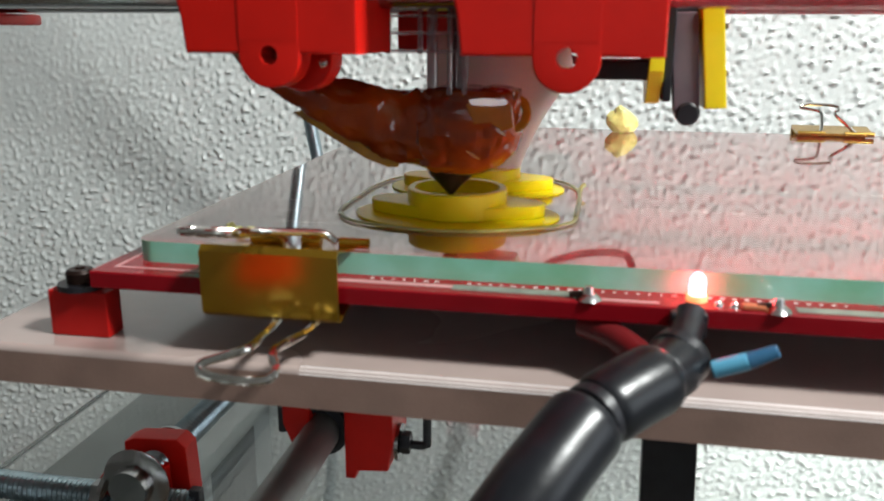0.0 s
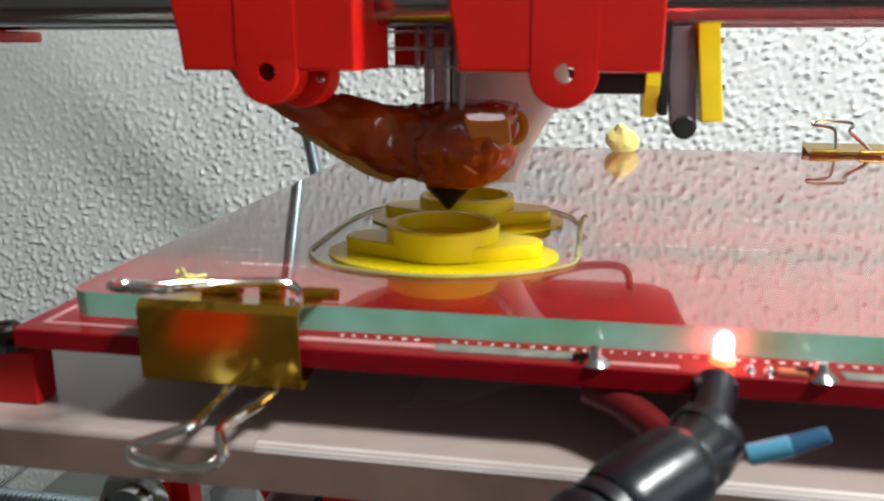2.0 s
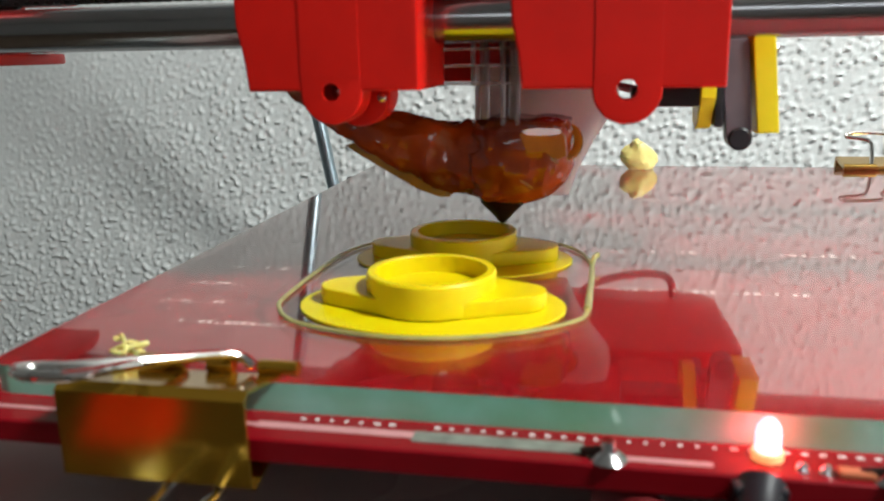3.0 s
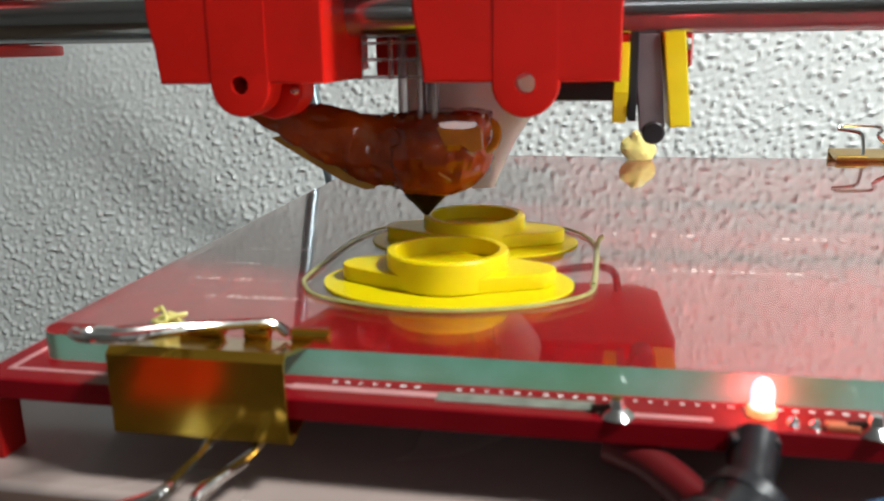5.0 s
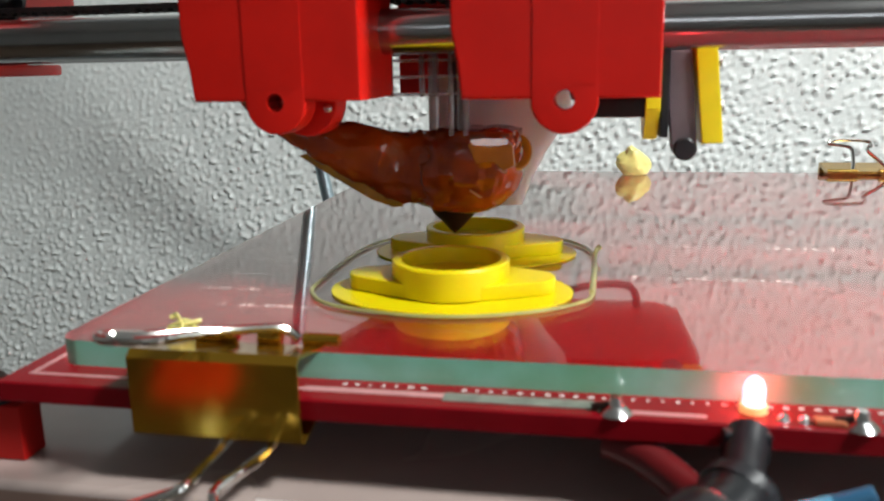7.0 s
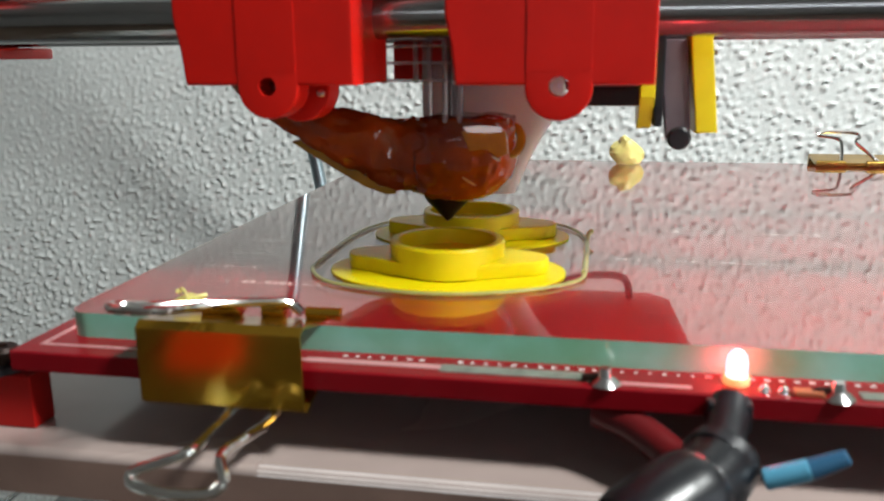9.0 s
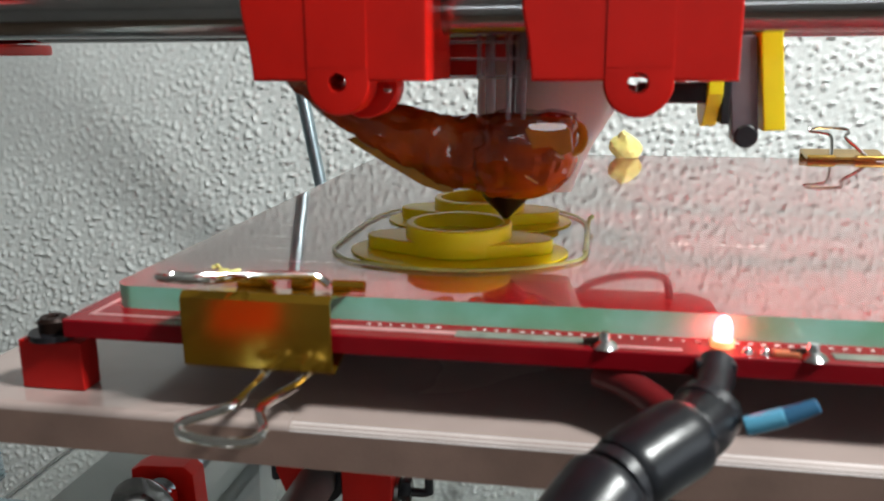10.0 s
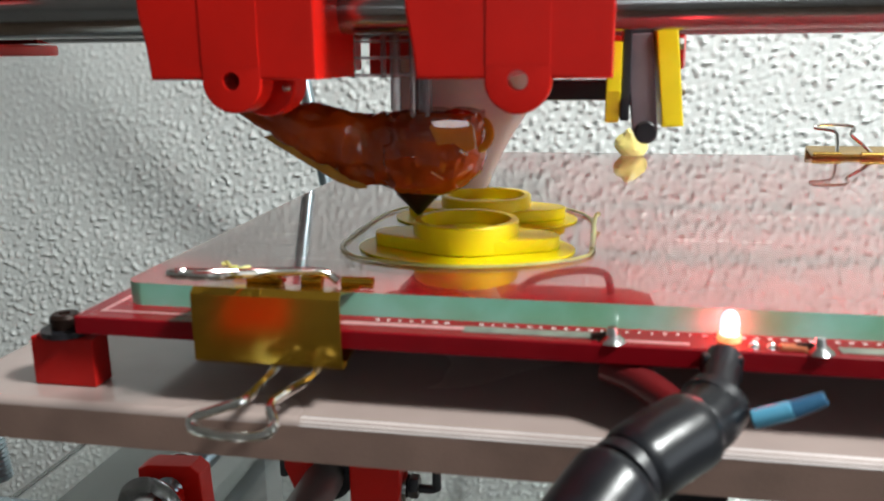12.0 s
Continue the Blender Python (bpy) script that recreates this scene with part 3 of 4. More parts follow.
def front_clip():
    c = thing("binder_clip", (-68, -8, 0), "gold-coloured binder clip gripping glass and heater at the front edge", "binder clip", "binder clips")
    body = clip_body(B(), 24.6, -71.8, -9.6, 1.5, -10.4, 2.5, -7.85, 0.4)
    # hooked lips
    for x0, x1, z in ((-79.2, -73, 1.2), (-69.5, -66, 1.2), (-62.5, -57.2, 1.2)):
        part("lip", cyl(B(), (x0, 1.9, z), (x1, 1.9, z), 1.05, 14), GOLD, c, "rolled gold lip")
    part("body", body, GOLD, c, "gold lacquered spring steel body")
    up = [(-63.2, 1.9, 1.2), (-66, 1.5, 2.8), (-72, -5, 4.3), (-79, -11.5, 5.6), (-82.8, -13.8, 6.2), (-83.5, -16, 6.6), (-80, -17.5, 6.8), (-76.5, -15.8, 6.4), (-74.5, -10, 5.2), (-73.2, -2, 3.0), (-73, 1.9, 1.2)]
    part("handle", tube(B(), smooth_path(up, 5), 0.72, 10), CHROME, c, "bright nickel wire handle")
    lo = [(-71.2, 1.0, -9.1), (-71.4, -8, -11.3), (-70.9, -15, -11.0), (-71.2, -20.6, -11.0), (-74.8, -22.6, -11.9), (-77.4, -23.8, -12.7), (-77.0, -25.0, -13.7), (-72.4, -25.6, -14.2), (-67.4, -25.2, -14.2), (-65.4, -24.2, -13.5), (-65.6, -22.8, -12.7), (-66.8, -20.6, -11.2), (-65.6, -15.5, -11.0), (-64.4, -8, -11.3), (-64.0, 1.0, -9.1)]
    part("handle", tube(B(), smooth_path(lo, 5), 0.75, 10), CHROME, c, "bright nickel wire handle")
    BED_THINGS.append(c)


front_clip()


def rear_clip():
    c = thing("binder_clip", (70, 200, 0), "dark gold binder clip gripping the rear edge of the glass", "binder clip", "binder clips")
    bm = B()
    prism(bm, [(206, -8.0), (204.8, 2.6), (203.6, 3.2), (194, 1.3), (194, 0.4), (203.2, 2.0), (204.6, -7.6), (200, -8.6), (200, -9.2), (205, -9.0)], 56.3, 83.2, 0.0, "x")
    part("lip", cyl(B(), (56.3, 193.6, 1.2), (66, 193.6, 1.2), 1.0, 12), GOLD_DARK, c, "rolled bronze lip")
    part("lip", cyl(B(), (73, 193.6, 1.2), (83.2, 193.6, 1.2), 1.0, 12), GOLD_DARK, c, "rolled bronze lip")
    part("body", bm, GOLD_DARK, c, "dark gold spring steel body")
    up = [(64.5, 193.6, 1.2), (65.3, 197, 5.5), (64.6, 199.5, 9.0), (58, 200.5, 10.2), (61, 201.5, 11.3), (70, 201.5, 11.0), (71.5, 200, 9.6), (70, 198, 8.0), (74, 195, 4.2), (77, 193.6, 1.2)]
    part("handle", tube(B(), smooth_path(up, 5), 0.65, 10), CHROME, c, "nickel wire handle")
    BED_THINGS.append(c)


rear_clip()


def printed_flange(cy, dy, half, top):
    c = thing("printed_part", (-46.7, cy, 0), "bright yellow printed flange with a round collar, on its brim", "printed part", "printed parts")
    cx = -46.7
    bm = B()
    prism(bm, ellipse(cx, cy - 0.6, half, dy, 64, 2.0), 0.03, 0.40, 0.1, "z")
    part("brim", bm, YELLOW, c, "thin yellow brim lying on the glass")
    bm = B()
    # lozenge flange: a middle disc and two rounded ears joined by tangents
    out = []
    big, ear, reach = 10.2, 4.3, 14.4
    lean = math.acos((big - ear) / reach)
    for x, r, a0, a1 in ((reach, ear, -lean, lean), (0, big, lean, math.pi - lean), (-reach, ear, math.pi - lean, math.pi + lean), (0, big, math.pi + lean, 2 * math.pi - lean)):
        for k in range(13):
            t = a0 + (a1 - a0) * k / 12
            out.append((cx + x + r * math.cos(t), cy + r * math.sin(t)))
    prism(bm, out, 0.4, 3.1, 0.35, "z")
    part("flange", bm, YELLOW, c, "oval yellow flange")
    bm = B()
    lathe(bm, (cx, cy, 0.5), (cx, cy, 6), [(0.2, 8.9), (0.2, 10.55), (top - 0.85, 10.55), (top - 0.5, 10.3), (top - 0.5, 9.1), (top - 0.8, 8.9)], 64, close=True)
    part("collar", bm, YELLOW, c, "round yellow collar, still being printed")
    bm = B()
    lathe(bm, (cx, cy, 0.6), (cx, cy, 3.4), [(0, 8.95), (1.6, 8.95)], 48)
    part("collar_floor", bm, YELLOW, c)
    BED_THINGS.append(c)


printed_flange(34.7, 15.4, 21.8, 6.0)
printed_flange(65.6, 15.0, 21.5, 5.8)


def skirt():
    pts = [(-72.0, 34), (-71.2, 29.5), (-67, 23), (-60, 19.6), (-50, 17.4), (-40, 18.3), (-30, 22.4), (-23.6, 27.8), (-21.6, 33), (-21.3, 46), (-21.4, 60), (-23.8, 71), (-30, 79), (-40, 83.5), (-50, 84.2), (-60, 81.6), (-68, 74), (-71.4, 64), (-72.2, 48)]
    ring = smooth_path([(x, y, 0.42) for x, y in pts + pts[:1]], 5)[:-1]
    bm = tube(B(), ring, 0.40, 8, closed=True, flat=0.8)
    for v in bm.verts:
        v.co.z = max(v.co.z, 0.02)
    tube(bm, smooth_path([(-21.7, 34, 0.6), (-21.4, 46, 0.8), (-21.4, 57, 0.8), (-21.3, 60, 1.2), (-21.0, 61.6, 1.9), (-20.2, 62.2, 2.4)], 4), 0.5, 8)
    s = single("skirt_line", bm, SKIRT, (-46.7, 50, 0.0), "pale yellow filament line looped round the printed parts", "filament line")
    BED_THINGS.append(s)


skirt()


def scrap():
    bm = B()
    bmesh.ops.create_icosphere(bm, subdivisions=3, radius=1)
    rng = Vector((3.1, 1.7, 0.4))
    for v in bm.verts:
        d = v.co.copy()
        k = 1 + 0.28 * noise.noise(d * 1.7 + rng) + 0.08 * noise.noise(d * 5)
        v.co = Vector((d.x * 6.0 * k * (1.0 - 0.5 * max(d.z, 0)) - 1.0 * d.z, d.y * 4.2 * k, 4.4 + d.z * 5.9 * k))
        v.co.z = max(v.co.z, 0.03)
        v.co += Vector((-8.5, 192, 0))
    s = single("filament_scrap", bm, YELLOW_PALE, (-9, 192, 0), "crumpled pale yellow filament scrap at the rear of the glass", "filament scrap")
    BED_THINGS.append(s)
    rng2 = random.Random(9)
    bm = B()
    for k in range(5):
        p = Vector((-84 + rng2.uniform(-3, 3), 8 + rng2.uniform(-3, 3), 0.7))
        tube(bm, smooth_path([p + Vector((rng2.uniform(-2, 2), rng2.uniform(-2, 2), rng2.uniform(0, 1.6))) for _ in range(4)], 4), 0.35, 6)
    for v in bm.verts:
        v.co.z = max(v.co.z, 0.03)
    BED_THINGS.append(single("filament_scrap", bm, YELLOW_PALE, (-84, 8, 0), "thin curl of pale filament near the glass corner", "filament scrap"))


scrap()


def cable():
    c = thing("heater_cable", (-8, -20, -17), "thick black sleeved cable leaving the bed connector with a blue wire", "cable")
    bm = B()
    tube(bm, smooth_path([(-2.2, -7.0, -5.2), (-3.0, -10, -6.6), (-4.0, -14, -8.0), (-4.8, -17, -9.2)], 5), [2.6] * 15 + [3.2], 16)
    bx(bm, -5.6, 0.2, -9.6, -7.3, -8.4, -4.2, 0.6)
    part("connector", bm, BLACK, c, "black plastic connector")
    part("sleeve", tube(B(), smooth_path([(-4.2, -15.5, -8.8), (-5.6, -18.5, -9.6), (-8.0, -21.5, -10.2)], 6), 4.5, 24), SLEEVE, c, "black heat-shrink sleeve")
    part("sleeve", tube(B(), smooth_path([(-7.4, -21.0, -10.1), (-11.6, -25.0, -11.0), (-15.9, -29.2, -12.4)], 6), [4.7, 5.1] + [5.3] * 9 + [5.2, 4.9], 24), SLEEVE, c, "black heat-shrink sleeve")
    part("sleeve", tube(B(), smooth_path([(-17.4, -30.6, -13.2), (-20.5, -35, -15.6), (-24.6, -41, -19.6), (-29, -46.0, -25.6), (-33, -49, -36), (-36, -50, -60), (-38, -48, -100), (-40, -44, -124)], 6), [5.2, 5.6] + [5.75] * 41, 24), SLEEVE, c, "black corrugated sleeve")
    part("red_wire", tube(B(), smooth_path([(-19, -3.5, -9.0), (-15, -5.6, -9.6), (-11.5, -8.5, -10.8), (-8.5, -12.0, -11.8), (-6.4, -16.0, -11.2)], 6), 2.4, 14), RED_WIRE, c, "thick red wire joining the sleeve")
    # Shaded gaps between the sleeves, put in as black bands.
    for p, r in (((-7.7, -21.2, -10.15), 4.5), ((-16.6, -29.9, -12.8), 4.9), ((-4.6, -16.2, -9.0), 4.7)):
        d = Vector((-0.55, -0.72, -0.25)).normalized()
        part("band", lathe(B(), Vector(p) - d * 1.1, Vector(p) + d * 1.1, [(0, r - 0.5), (0.25, r), (1.95, r), (2.2, r - 0.5)], 24), BLACK, c, "black band standing in for the shaded gap between sleeves")
    part("wire", cyl(B(), (-0.2, -19.5, -9.1), (4.6, -20, -7.1), 1.3, 16, chamfer=0.2), BLUE, c, "light blue insulated wire")
    part("wire_sleeve", cyl(B(), (4.4, -20, -7.2), (8.4, -20, -5.3), 1.25, 16, r2=1.0, chamfer=0.2), BLUE_DARK, c, "darker blue wire end")
    BED_THINGS.append(c)


cable()


# ---- the print head, which slides along the x axis ----
def x_carriage():
    c = thing("x_carriage", (-46, 20, 34), "bright red printed carriage with two bearing blocks and lugs", "printer carriage")

    # The height above the view is added to cast shade on the bed.
    def block(x0, x1, n0, n1, back):
        bm = B()
        prism(bm, [(x0 - 1.6, 200), (x0 - 1.6, 45), (x0 - 0.6, 40), (x0, 34.2), (n0, 34.2), (n0, 36.0), (n1, 36.0), (n1, 34.2), (x1, 34.2), (x1, 200)], -6.2, back, 0.6, "y")
        return part("bearing_block", bm, RED, c, "red printed bearing block, raised out of view to shade the bed")
    block(-85.5, -56.2, -73.0, -67.0, 16)
    block(-39.8, -8.9, -25.4, -21.6, 59.5)
    part("rear_block", bx(B(), -86.5, -68.5, 16.2, 64, 34.4, 200, 0.6), RED, c, "red printed rear block")

    def lug(x, z, y0, y1, r, hole, height):
        """A flat tab with a round foot and a bolt hole through it."""
        n, foot, eye = 48, [], []
        for k in range(n):
            a = (k + 0.5) * 2 * math.pi / n
            ca, sa = math.cos(a), math.sin(a)
            d = r if sa < 0 else min(r / max(abs(ca), 1e-6), height / max(sa, 1e-6))
            foot.append((ca * d, sa * d))
            eye.append((ca * hole, sa * hole))

        def ring(pts, y, k=1.0):
            return [Vector((x + a * k, y, z + b * k)) for a, b in pts]
        bm = B()
        rings(bm, [ring(eye, y0), ring(foot, y0, 0.93), ring(foot, y0 + 0.15, 0.975), ring(foot, y0 + 0.55), ring(foot, y1), ring(eye, y1)], close=True)
        return part("lug", bm, RED, c, "round red lug with a bolt hole")
    lug(-71.0, 34.0, -6.3, -1.0, 5.3, 1.5, 3.0)
    lug(-23.5, 34.0, -6.3, -1.0, 5.3, 1.6, 3.0)
    for x in (-71.0, -23.5):
        part("lug_rib", bx(B(), x - 5.0, x + 5.0, -6.33, -5.0, 36.3, 199, 0.06), RED, c, "flat red rib above the lug")
    lug(-69.0, 33.2, 3, 9, 5.6, 1.1, 4.0)
    for x, y, z, r in ((-71.0, -2.5, 34.0, 1.4), (-64.9, 2.2, 32.6, 0.9)):
        bm = B()
        lathe(bm, (x, y, z), (x, y + 3, z), [(0, r * 0.3), (0.3, r * 0.8), (0.7, r), (3, r)], 12)
        part("bolt_end", bm, SOLDER, c, "shiny steel bolt end")
    bm = B()
    bx(bm, -65.6, -9.2, 60, 64, 33, 200, 0.5)
    part("back_wall", bm, RED, c, "red rear wall")
    part("top_plate", bx(B(), -68.3, -40.0, 30, 59.6, 64, 70, 0.5), RED, c, "red plate joining the blocks")
    # Unseen body and wire, added to break the wall's reflection in the plate.
    bm = B()
    prism(bm, [(-62, 64.2), (8, 64.2), (9, 70), (7, 112), (1, 118), (-54, 118), (-62, 110)], 34, 96, 0.8, "z")
    part("rear_body", bm, RED, c, "unseen red body added behind the rods to block the wall's reflection")
    part("hanging_wire", tube(B(), smooth_path([(-34, 110, 36), (-30, 112, 31.5), (-20, 113, 28.4), (-10, 113, 27.6), (-6, 112, 29.5), (-5, 110, 36)], 5), 1.2, 10), RED_WIRE, c, "unseen red wire loop added for its image in the plate")
    bm = B()
    bx(bm, -56, -39.9, 20, 24, 43.0, 43.9, 0.2)
    part("strip", bm, KAPTON_EDGE, c, "amber strip")
    # clear plastic ladder grid beside the cable
    for x in (-57.6, -51.5, -49.0, -46.0, -43.2):
        z0 = 33.8 if x < -48 else 26.5
        part("grid_bar", bx(B(), x, x + 0.9, 17.0, 18.2, z0, 43, 0.15, 1), CLEAR, c, "clear plastic bar of a ladder grid")
    for z in (34.0, 37.2, 40.2):
        part("grid_bar", bx(B(), -57.8, -42.4, 16.0, 16.95, z, z + 0.6, 0.12, 1), CLEAR, c, "clear plastic bar of a ladder grid")
    for x in (-49.2, -43.6):
        part("chain_link", bx(B(), x - 0.9, x + 1.0, 18.4, 20.0, 27.5, 43, 0.3), CLEAR, c, "milky plastic chain column")
    # probe switch on the side
    bm = B()
    bx(bm, -22, -7.8, 24, 32, 29.2, 32.9, 0.6)
    part("arm", bm, BLACK, c, "black plastic arm")
    bm = B()
    prism(bm, [(22, 40), (38, 40), (38, 29), (36, 25.6), (32, 24.4), (28, 25), (22, 31)], -9.6, -6.9, 0.3, "x")
    part("rear_plate", bm, YELLOW_BRIGHT, c, "yellow printed plate")
    bm = B()
    bx(bm, -6.8, -5.2, 24, 38, 25.4, 43, 0.3)
    bx(bm, -5.2, -1.0, 30, 38, 28, 43.4, 0.3)
    part("switch_body", bm, BLACK, c, "black switch body")
    bm = B()
    prism(bm, [(-6.2, 41.4), (-1.3, 41.5), (0.3, 23.4), (-4.4, 23.2)], 25, 29, 0.4, "y")
    part("lever", bm, GREY_STRIP, c, "dark grey plastic lever")
    part("roller", cyl(B(), (-1.9, 24.4, 23.2), (-1.9, 31, 23.2), 2.2, 24, chamfer=0.4), BLACK, c, "black roller")
    bm = B()
    prism(bm, [(-0.9, 42.4), (3.0, 42.4), (4.9, 24.4), (1.0, 24.2)], 24, 37, 0.4, "y")
    part("front_plate", bm, YELLOW_BRIGHT, c, "bright yellow printed plate")
    bm = B()
    for z in (39.5, 31.0):
        hexagon(bm, (3.0 + (42 - z) * 0.09, 30, z), (4.4 + (42 - z) * 0.09, 30, z), 1.3)
    part("screw_head", bm, DARK_STEEL, c, "small dark screw heads")
    CARRIAGE_THINGS.append(c)


x_carriage()


def hot_end():
    c = thing("hot_end", (-46.7, 26.7, 5.8), "hot end wrapped in crumpled amber tape above a dark nozzle", "hot end")
    def crumple(p, k=1.0):
        """Sharp folds of tape: ridged noise at two sizes."""
        a = 1 - 2 * abs(noise.noise(p * 0.17 + Vector((3, 8, 1))))
        b = 1 - 2 * abs(noise.noise(p * 0.42 + Vector((5, 2, 1))))
        return k * (1.1 * a + 0.75 * b + 0.3 * noise.noise(p * 1.1) - 0.9)

    def span(keys, n):
        """n rows spread over rows of numbers, straight from one to the next."""
        out = []
        for k in range(n):
            f = k * (len(keys) - 1) / (n - 1)
            i = min(int(f), len(keys) - 2)
            out.append([u + (v - u) * (f - i) for u, v in zip(keys[i], keys[i + 1])])
        return out
    bm = B()
    loops = []
    levels = [(10.4, 4.2, 3.8, -45.4), (10.9, 5.8, 4.8, -45.2), (12.2, 7.8, 6.2, -44.4), (14.5, 9.2, 7.0, -43.6), (18.0, 9.9, 7.4, -43.0), (21.5, 10.0, 7.4, -42.9), (24.8, 9.8, 7.2, -42.8), (26.8, 9.0, 6.6, -42.9), (27.4, 6.0, 4.6, -43.2)]
    for z, a, b, x in span(levels, 34):
        lp = []
        for k in range(64):
            t = k * 2 * math.pi / 64
            ca, sa = math.cos(t), math.sin(t)
            p = Vector((x + a * math.copysign(abs(ca) ** 0.62, ca), 26.7 + b * math.copysign(abs(sa) ** 0.62, sa), z))
            lp.append(p + Vector((ca, sa, 0.35)) * crumple(p, 0.85))
        loops.append(lp)
    rings(bm, loops)
    part("wrapped_block", bm, KAPTON, c, "heater block in crumpled amber tape")
    # wrapped wires tapering up to the carriage
    bm = B()
    loops = []
    keys = [(-49, 10.8, 26.8, 5.4), (-53, 11.2, 26.4, 4.2), (-57, 12.2, 26.9, 3.0), (-61, 13.4, 27.4, 2.6), (-65, 15.0, 27.9, 2.5), (-69, 17.4, 28.3, 2.6), (-73, 19.8, 28.8, 2.8), (-77, 22.0, 29.8, 3.0), (-81, 24.6, 32.0, 3.0), (-85, 27.2, 35.0, 2.8), (-89, 30.6, 37.0, 2.4), (-92, 33.4, 38.5, 1.8)]
    for x, lo, hi, d in span(keys, 46):
        lp = []
        for k in range(44):
            t = k * 2 * math.pi / 44
            ca, sa = math.cos(t), math.sin(t)
            p = Vector((x, 26.0 + d * math.copysign(abs(ca) ** 0.8, ca), (lo + hi) / 2 + (hi - lo) / 2 * math.copysign(abs(sa) ** 0.8, sa)))
            lp.append(p + Vector((0, ca, sa)) * crumple(p + Vector((9, 0, 0)), 0.7))
        loops.append(lp)
    rings(bm, loops)
    part("wrapped_wire", bm, KAPTON, c, "wires bundled in crumpled amber tape")
    # flat folds of tape, placed and turned so the window glints towards the camera
    facing = Vector((0.12, -0.975, 0.17)).normalized()
    for at, w, h, tilt in (((-38.4, 17.6, 25.2), 7.2, 1.5, 0.0), ((-36.0, 18.9, 19.6), 2.0, 0.6, -0.5), ((-41.2, 18.6, 15.2), 3.0, 0.5, -0.55)):
        u, w2 = frame_of(facing)
        side = (u * math.cos(tilt) + w2 * math.sin(tilt))
        rise = facing.cross(side)
        o = Vector(at)
        lo, hi = [], []
        for a, b in ((-1, -0.7), (0.2, -1), (1, -0.6), (0.8, 0.8), (-0.3, 1), (-1, 0.6)):
            q = o + side * a * w / 2 + rise * b * h / 2
            hi.append(q + facing * 0.25)
            lo.append(q - facing * 1.2)
        part("tape_fold", rings(B(), [lo, hi]), KAPTON_SMOOTH, c, "shiny fold of amber tape")
    bm = B()
    prism(bm, [(-42.6, 24.6), (-41.8, 25.4), (-34.6, 25.4), (-33.9, 24.4), (-33.5, 20.6), (-35.6, 19.8), (-37.8, 21.4), (-41.0, 21.0)], 17.9, 19.6, 0.35, "y")
    part("tape_flap", bm, KAPTON_SMOOTH, c, "flat paler flap of amber tape")
    bm = B()
    prism(bm, [(-79.5, 21.6), (-77, 20.0), (-70, 15.9), (-64, 12.5), (-59.5, 11.0), (-57.5, 11.2), (-57, 12.9), (-62, 15.6), (-69, 19.6), (-76, 22.6)], 26.1, 26.5, 0.0, "y")
    part("tape_edge", bm, KAPTON_EDGE, c, "thin free edge of amber tape")
    bm = B()
    ring = [Vector((-33.6 + 2.4 * math.cos(t) * 0.8, 24.5 + 1.2 * math.sin(t), 22.6 + 2.6 * math.sin(t))) for t in [k * 2 * math.pi / 20 for k in range(20)]]
    tube(bm, ring, 0.5, 8, closed=True, flat=1.8)
    part("tape_curl", bm, KAPTON_EDGE, c, "curled end of amber tape")
    bm = B()
    lathe(bm, (-46.7, 26.7, 5.8), (-46.7, 26.7, 12), [(0, 0.35), (0.15, 0.55), (2.0, 2.2), (4.2, 4.4), (5.6, 5.0)], 28)
    part("nozzle", bm, BRASS_DARK, c, "dark brass nozzle")
    bm = B()
    loops = []
    for z, x0, x1, y0, y1 in ((37, -55, -26, 40, 57), (34, -55, -24.6, 40, 57), (31, -55.2, -24.0, 39.8, 56), (28, -55.2, -24.6, 39.5, 54), (25, -55, -26.4, 39.2, 52), (21, -53.4, -29.0, 38.6, 49), (16, -50.6, -31.6, 37.8, 46), (12, -48.8, -33.2, 37.3, 44), (9.8, -48, -34.0, 37, 43)):
        n = 32
        lp = []
        for k in range(n):
            t = k * 2 * math.pi / n
            ca, sa = math.cos(t), math.sin(t)
            lp.append(Vector(((x0 + x1) / 2 + (x1 - x0) / 2 * math.copysign(abs(ca) ** 0.5, ca), (y0 + y1) / 2 + (y1 - y0) / 2 * math.copysign(abs(sa) ** 0.5, sa), z)))
        loops.append(lp)
    rings(bm, loops)
    part("air_duct", bm, DUCT, c, "milky white plastic air duct")
    for dx, dy in ((0, 0), (1.5, 0.8), (2.6, -0.4)):
        wire = tube(B(), smooth_path([(-46.4 + dx, 22 + dy, 60), (-46.2 + dx, 22 + dy, 44), (-45.6 + dx * 0.8, 22.5 + dy, 34), (-45.8 + dx * 0.8, 24 + dy, 25.5)], 5), 0.75, 8)
        part("sensor_wire", wire, WIRE_PINK, c, "thin milky sensor wire")
    CARRIAGE_THINGS.append(c)


hot_end()

# seconds, travel of the bed towards the wall
BED = [
    (0, 0.00),    (0.5, -2.53),    (1, -11.01),    (1.5, -18.02),    (2, -21.20),    (2.4, -30.81),
    (2.5, -31.31),    (2.6, -31.94),    (2.7, -50.64),    (2.8, -50.25),    (3, -46.19),    (3.2, -43.37),
    (4.8, -34.29),    (5, -36.39),    (5.5, -45.16),    (5.7, -36.83),    (5.8, -35.34),    (6, -32.15),
    (6.2, -30.78),    (6.3, -30.42),    (6.4, -40.08),    (6.5, -49.32),    (6.6, -50.41),    (6.7, -40.50),
    (6.8, -31.60),    (7, -31.07),    (7.2, -31.78),    (7.5, -35.68),    (7.7, -39.56),    (9.3, -21.66),
    (9.5, -19.38),    (10, -12.59),    (10.5, -5.06),    (11, -0.86),    (11.5, -3.58),    (12, -11.41),

]
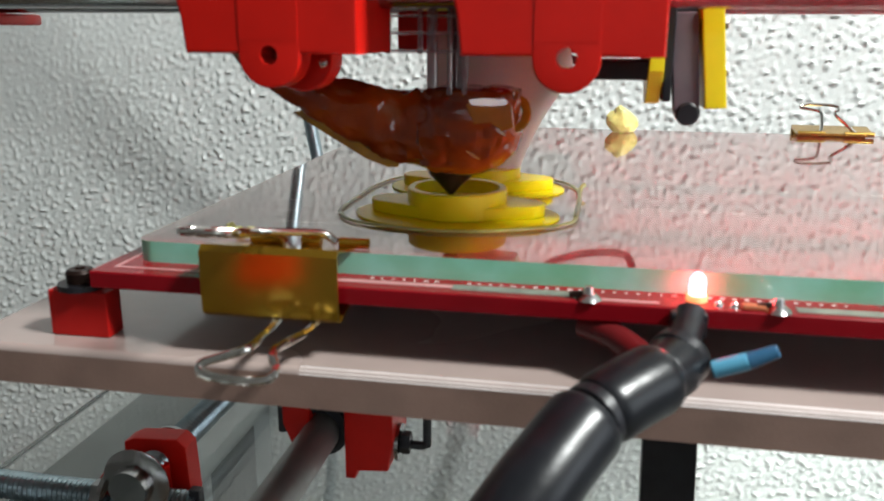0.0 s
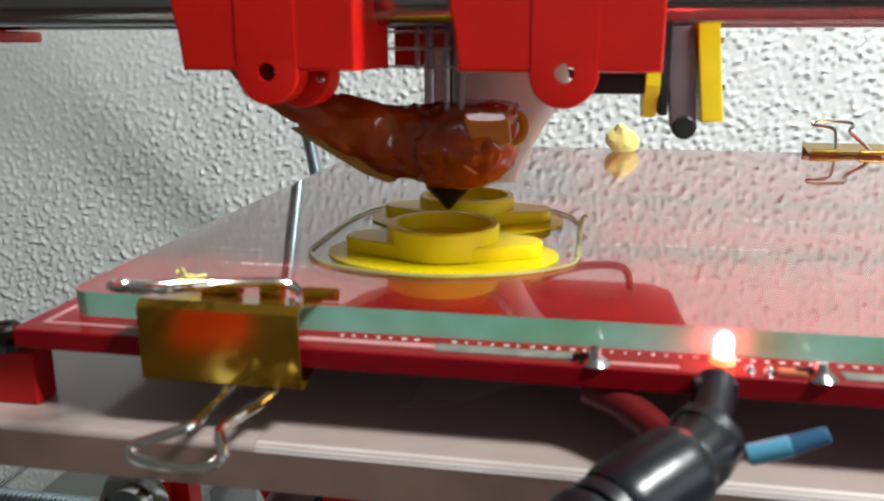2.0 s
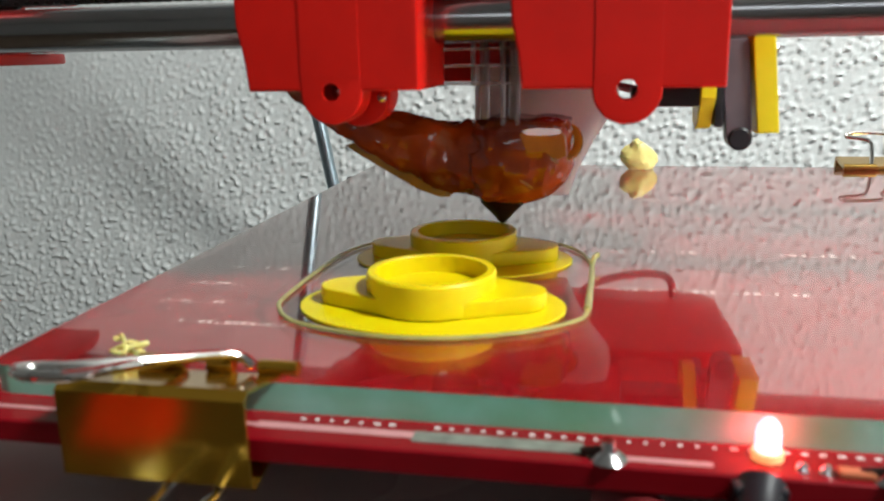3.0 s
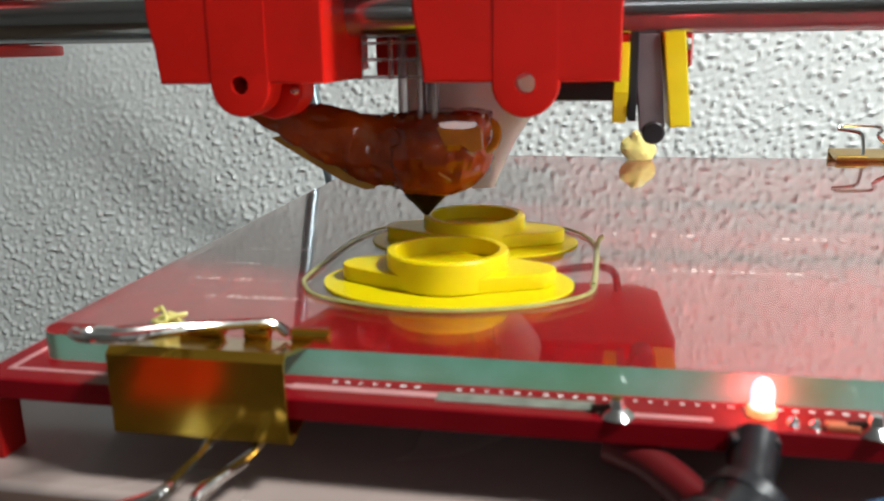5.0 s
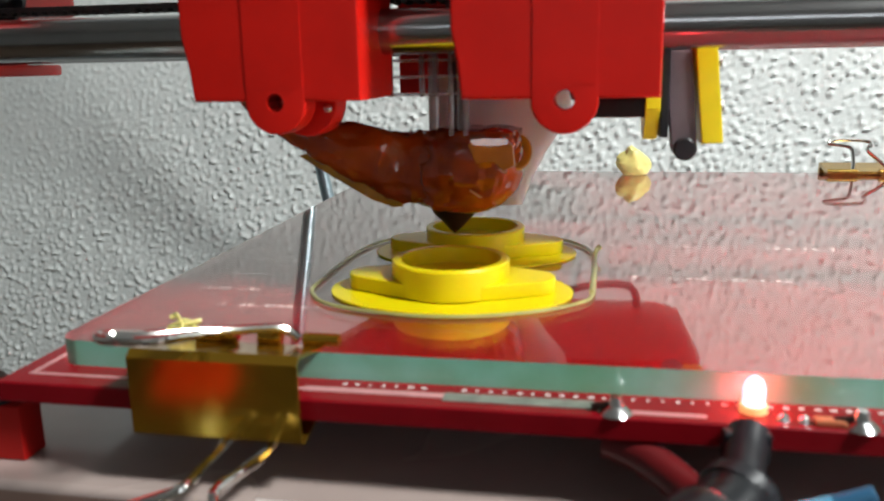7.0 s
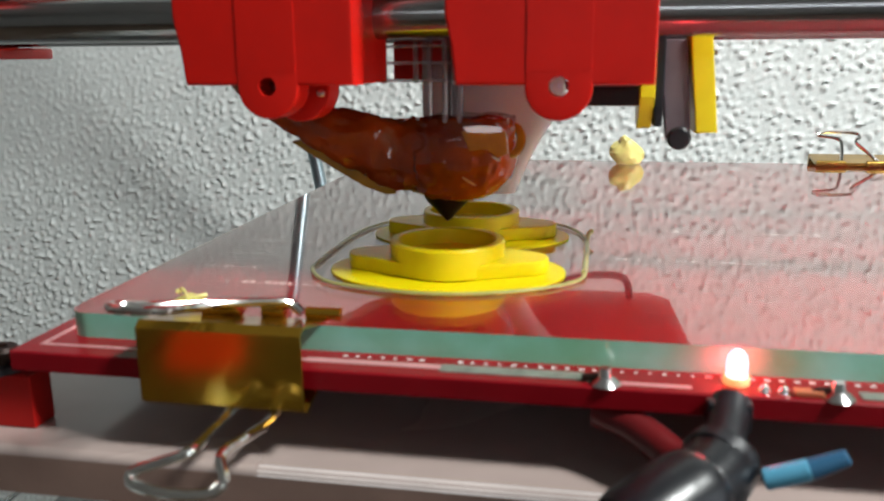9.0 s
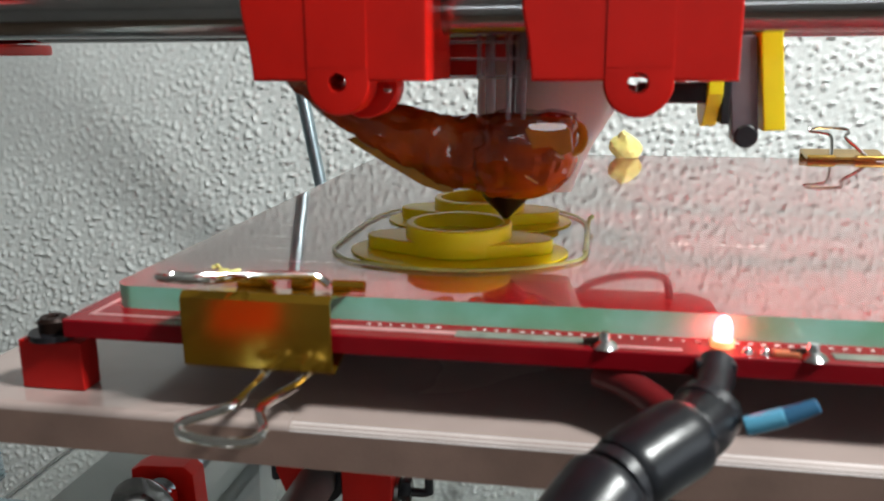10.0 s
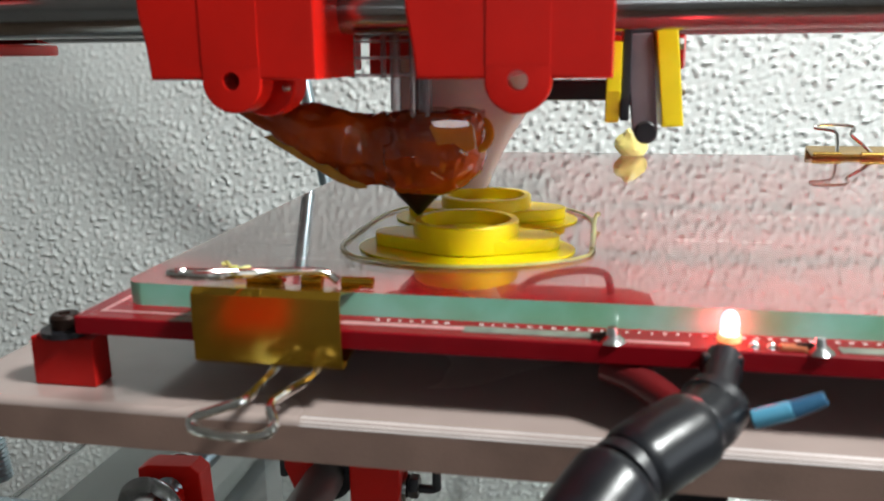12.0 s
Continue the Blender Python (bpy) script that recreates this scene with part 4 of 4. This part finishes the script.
# seconds, travel of the print head to the right
HEAD = [
    (0, -0.00),    (0.5, -7.86),    (1, -11.26),    (1.5, -8.65),    (2, -1.12),    (2.4, -2.73),
    (2.5, -4.38),    (2.6, -4.24),    (2.7, 3.22),    (2.8, 4.75),    (3, 6.98),    (3.2, 8.35),
    (4.8, -7.86),    (5, -9.64),    (5.5, -9.21),    (5.6, -8.57),    (5.7, 6.50),    (5.8, 5.56),
    (6, 2.82),    (6.2, 0.20),    (6.5, -1.44),    (6.8, -2.41),    (7, -3.07),    (7.2, -6.06),
    (7.5, -9.81),    (7.7, -10.74),    (9.3, 1.01),    (9.5, 4.02),    (10, 8.95),    (10.5, 7.65),
    (11, 0.14),    (11.5, -7.50),    (12, -10.42),
]


def motions():
    for ob in BED_THINGS:
        b = BASE[ob]
        walk(ob, [(t, pose(b.x / 1000, (b.y + v) / 1000, (b.z + UP) / 1000)) for t, v in BED])
    for ob in CARRIAGE_THINGS:
        b = BASE[ob]
        walk(ob, [(t, pose((b.x + v) / 1000, b.y / 1000, (b.z + UP) / 1000)) for t, v in HEAD])


motions()
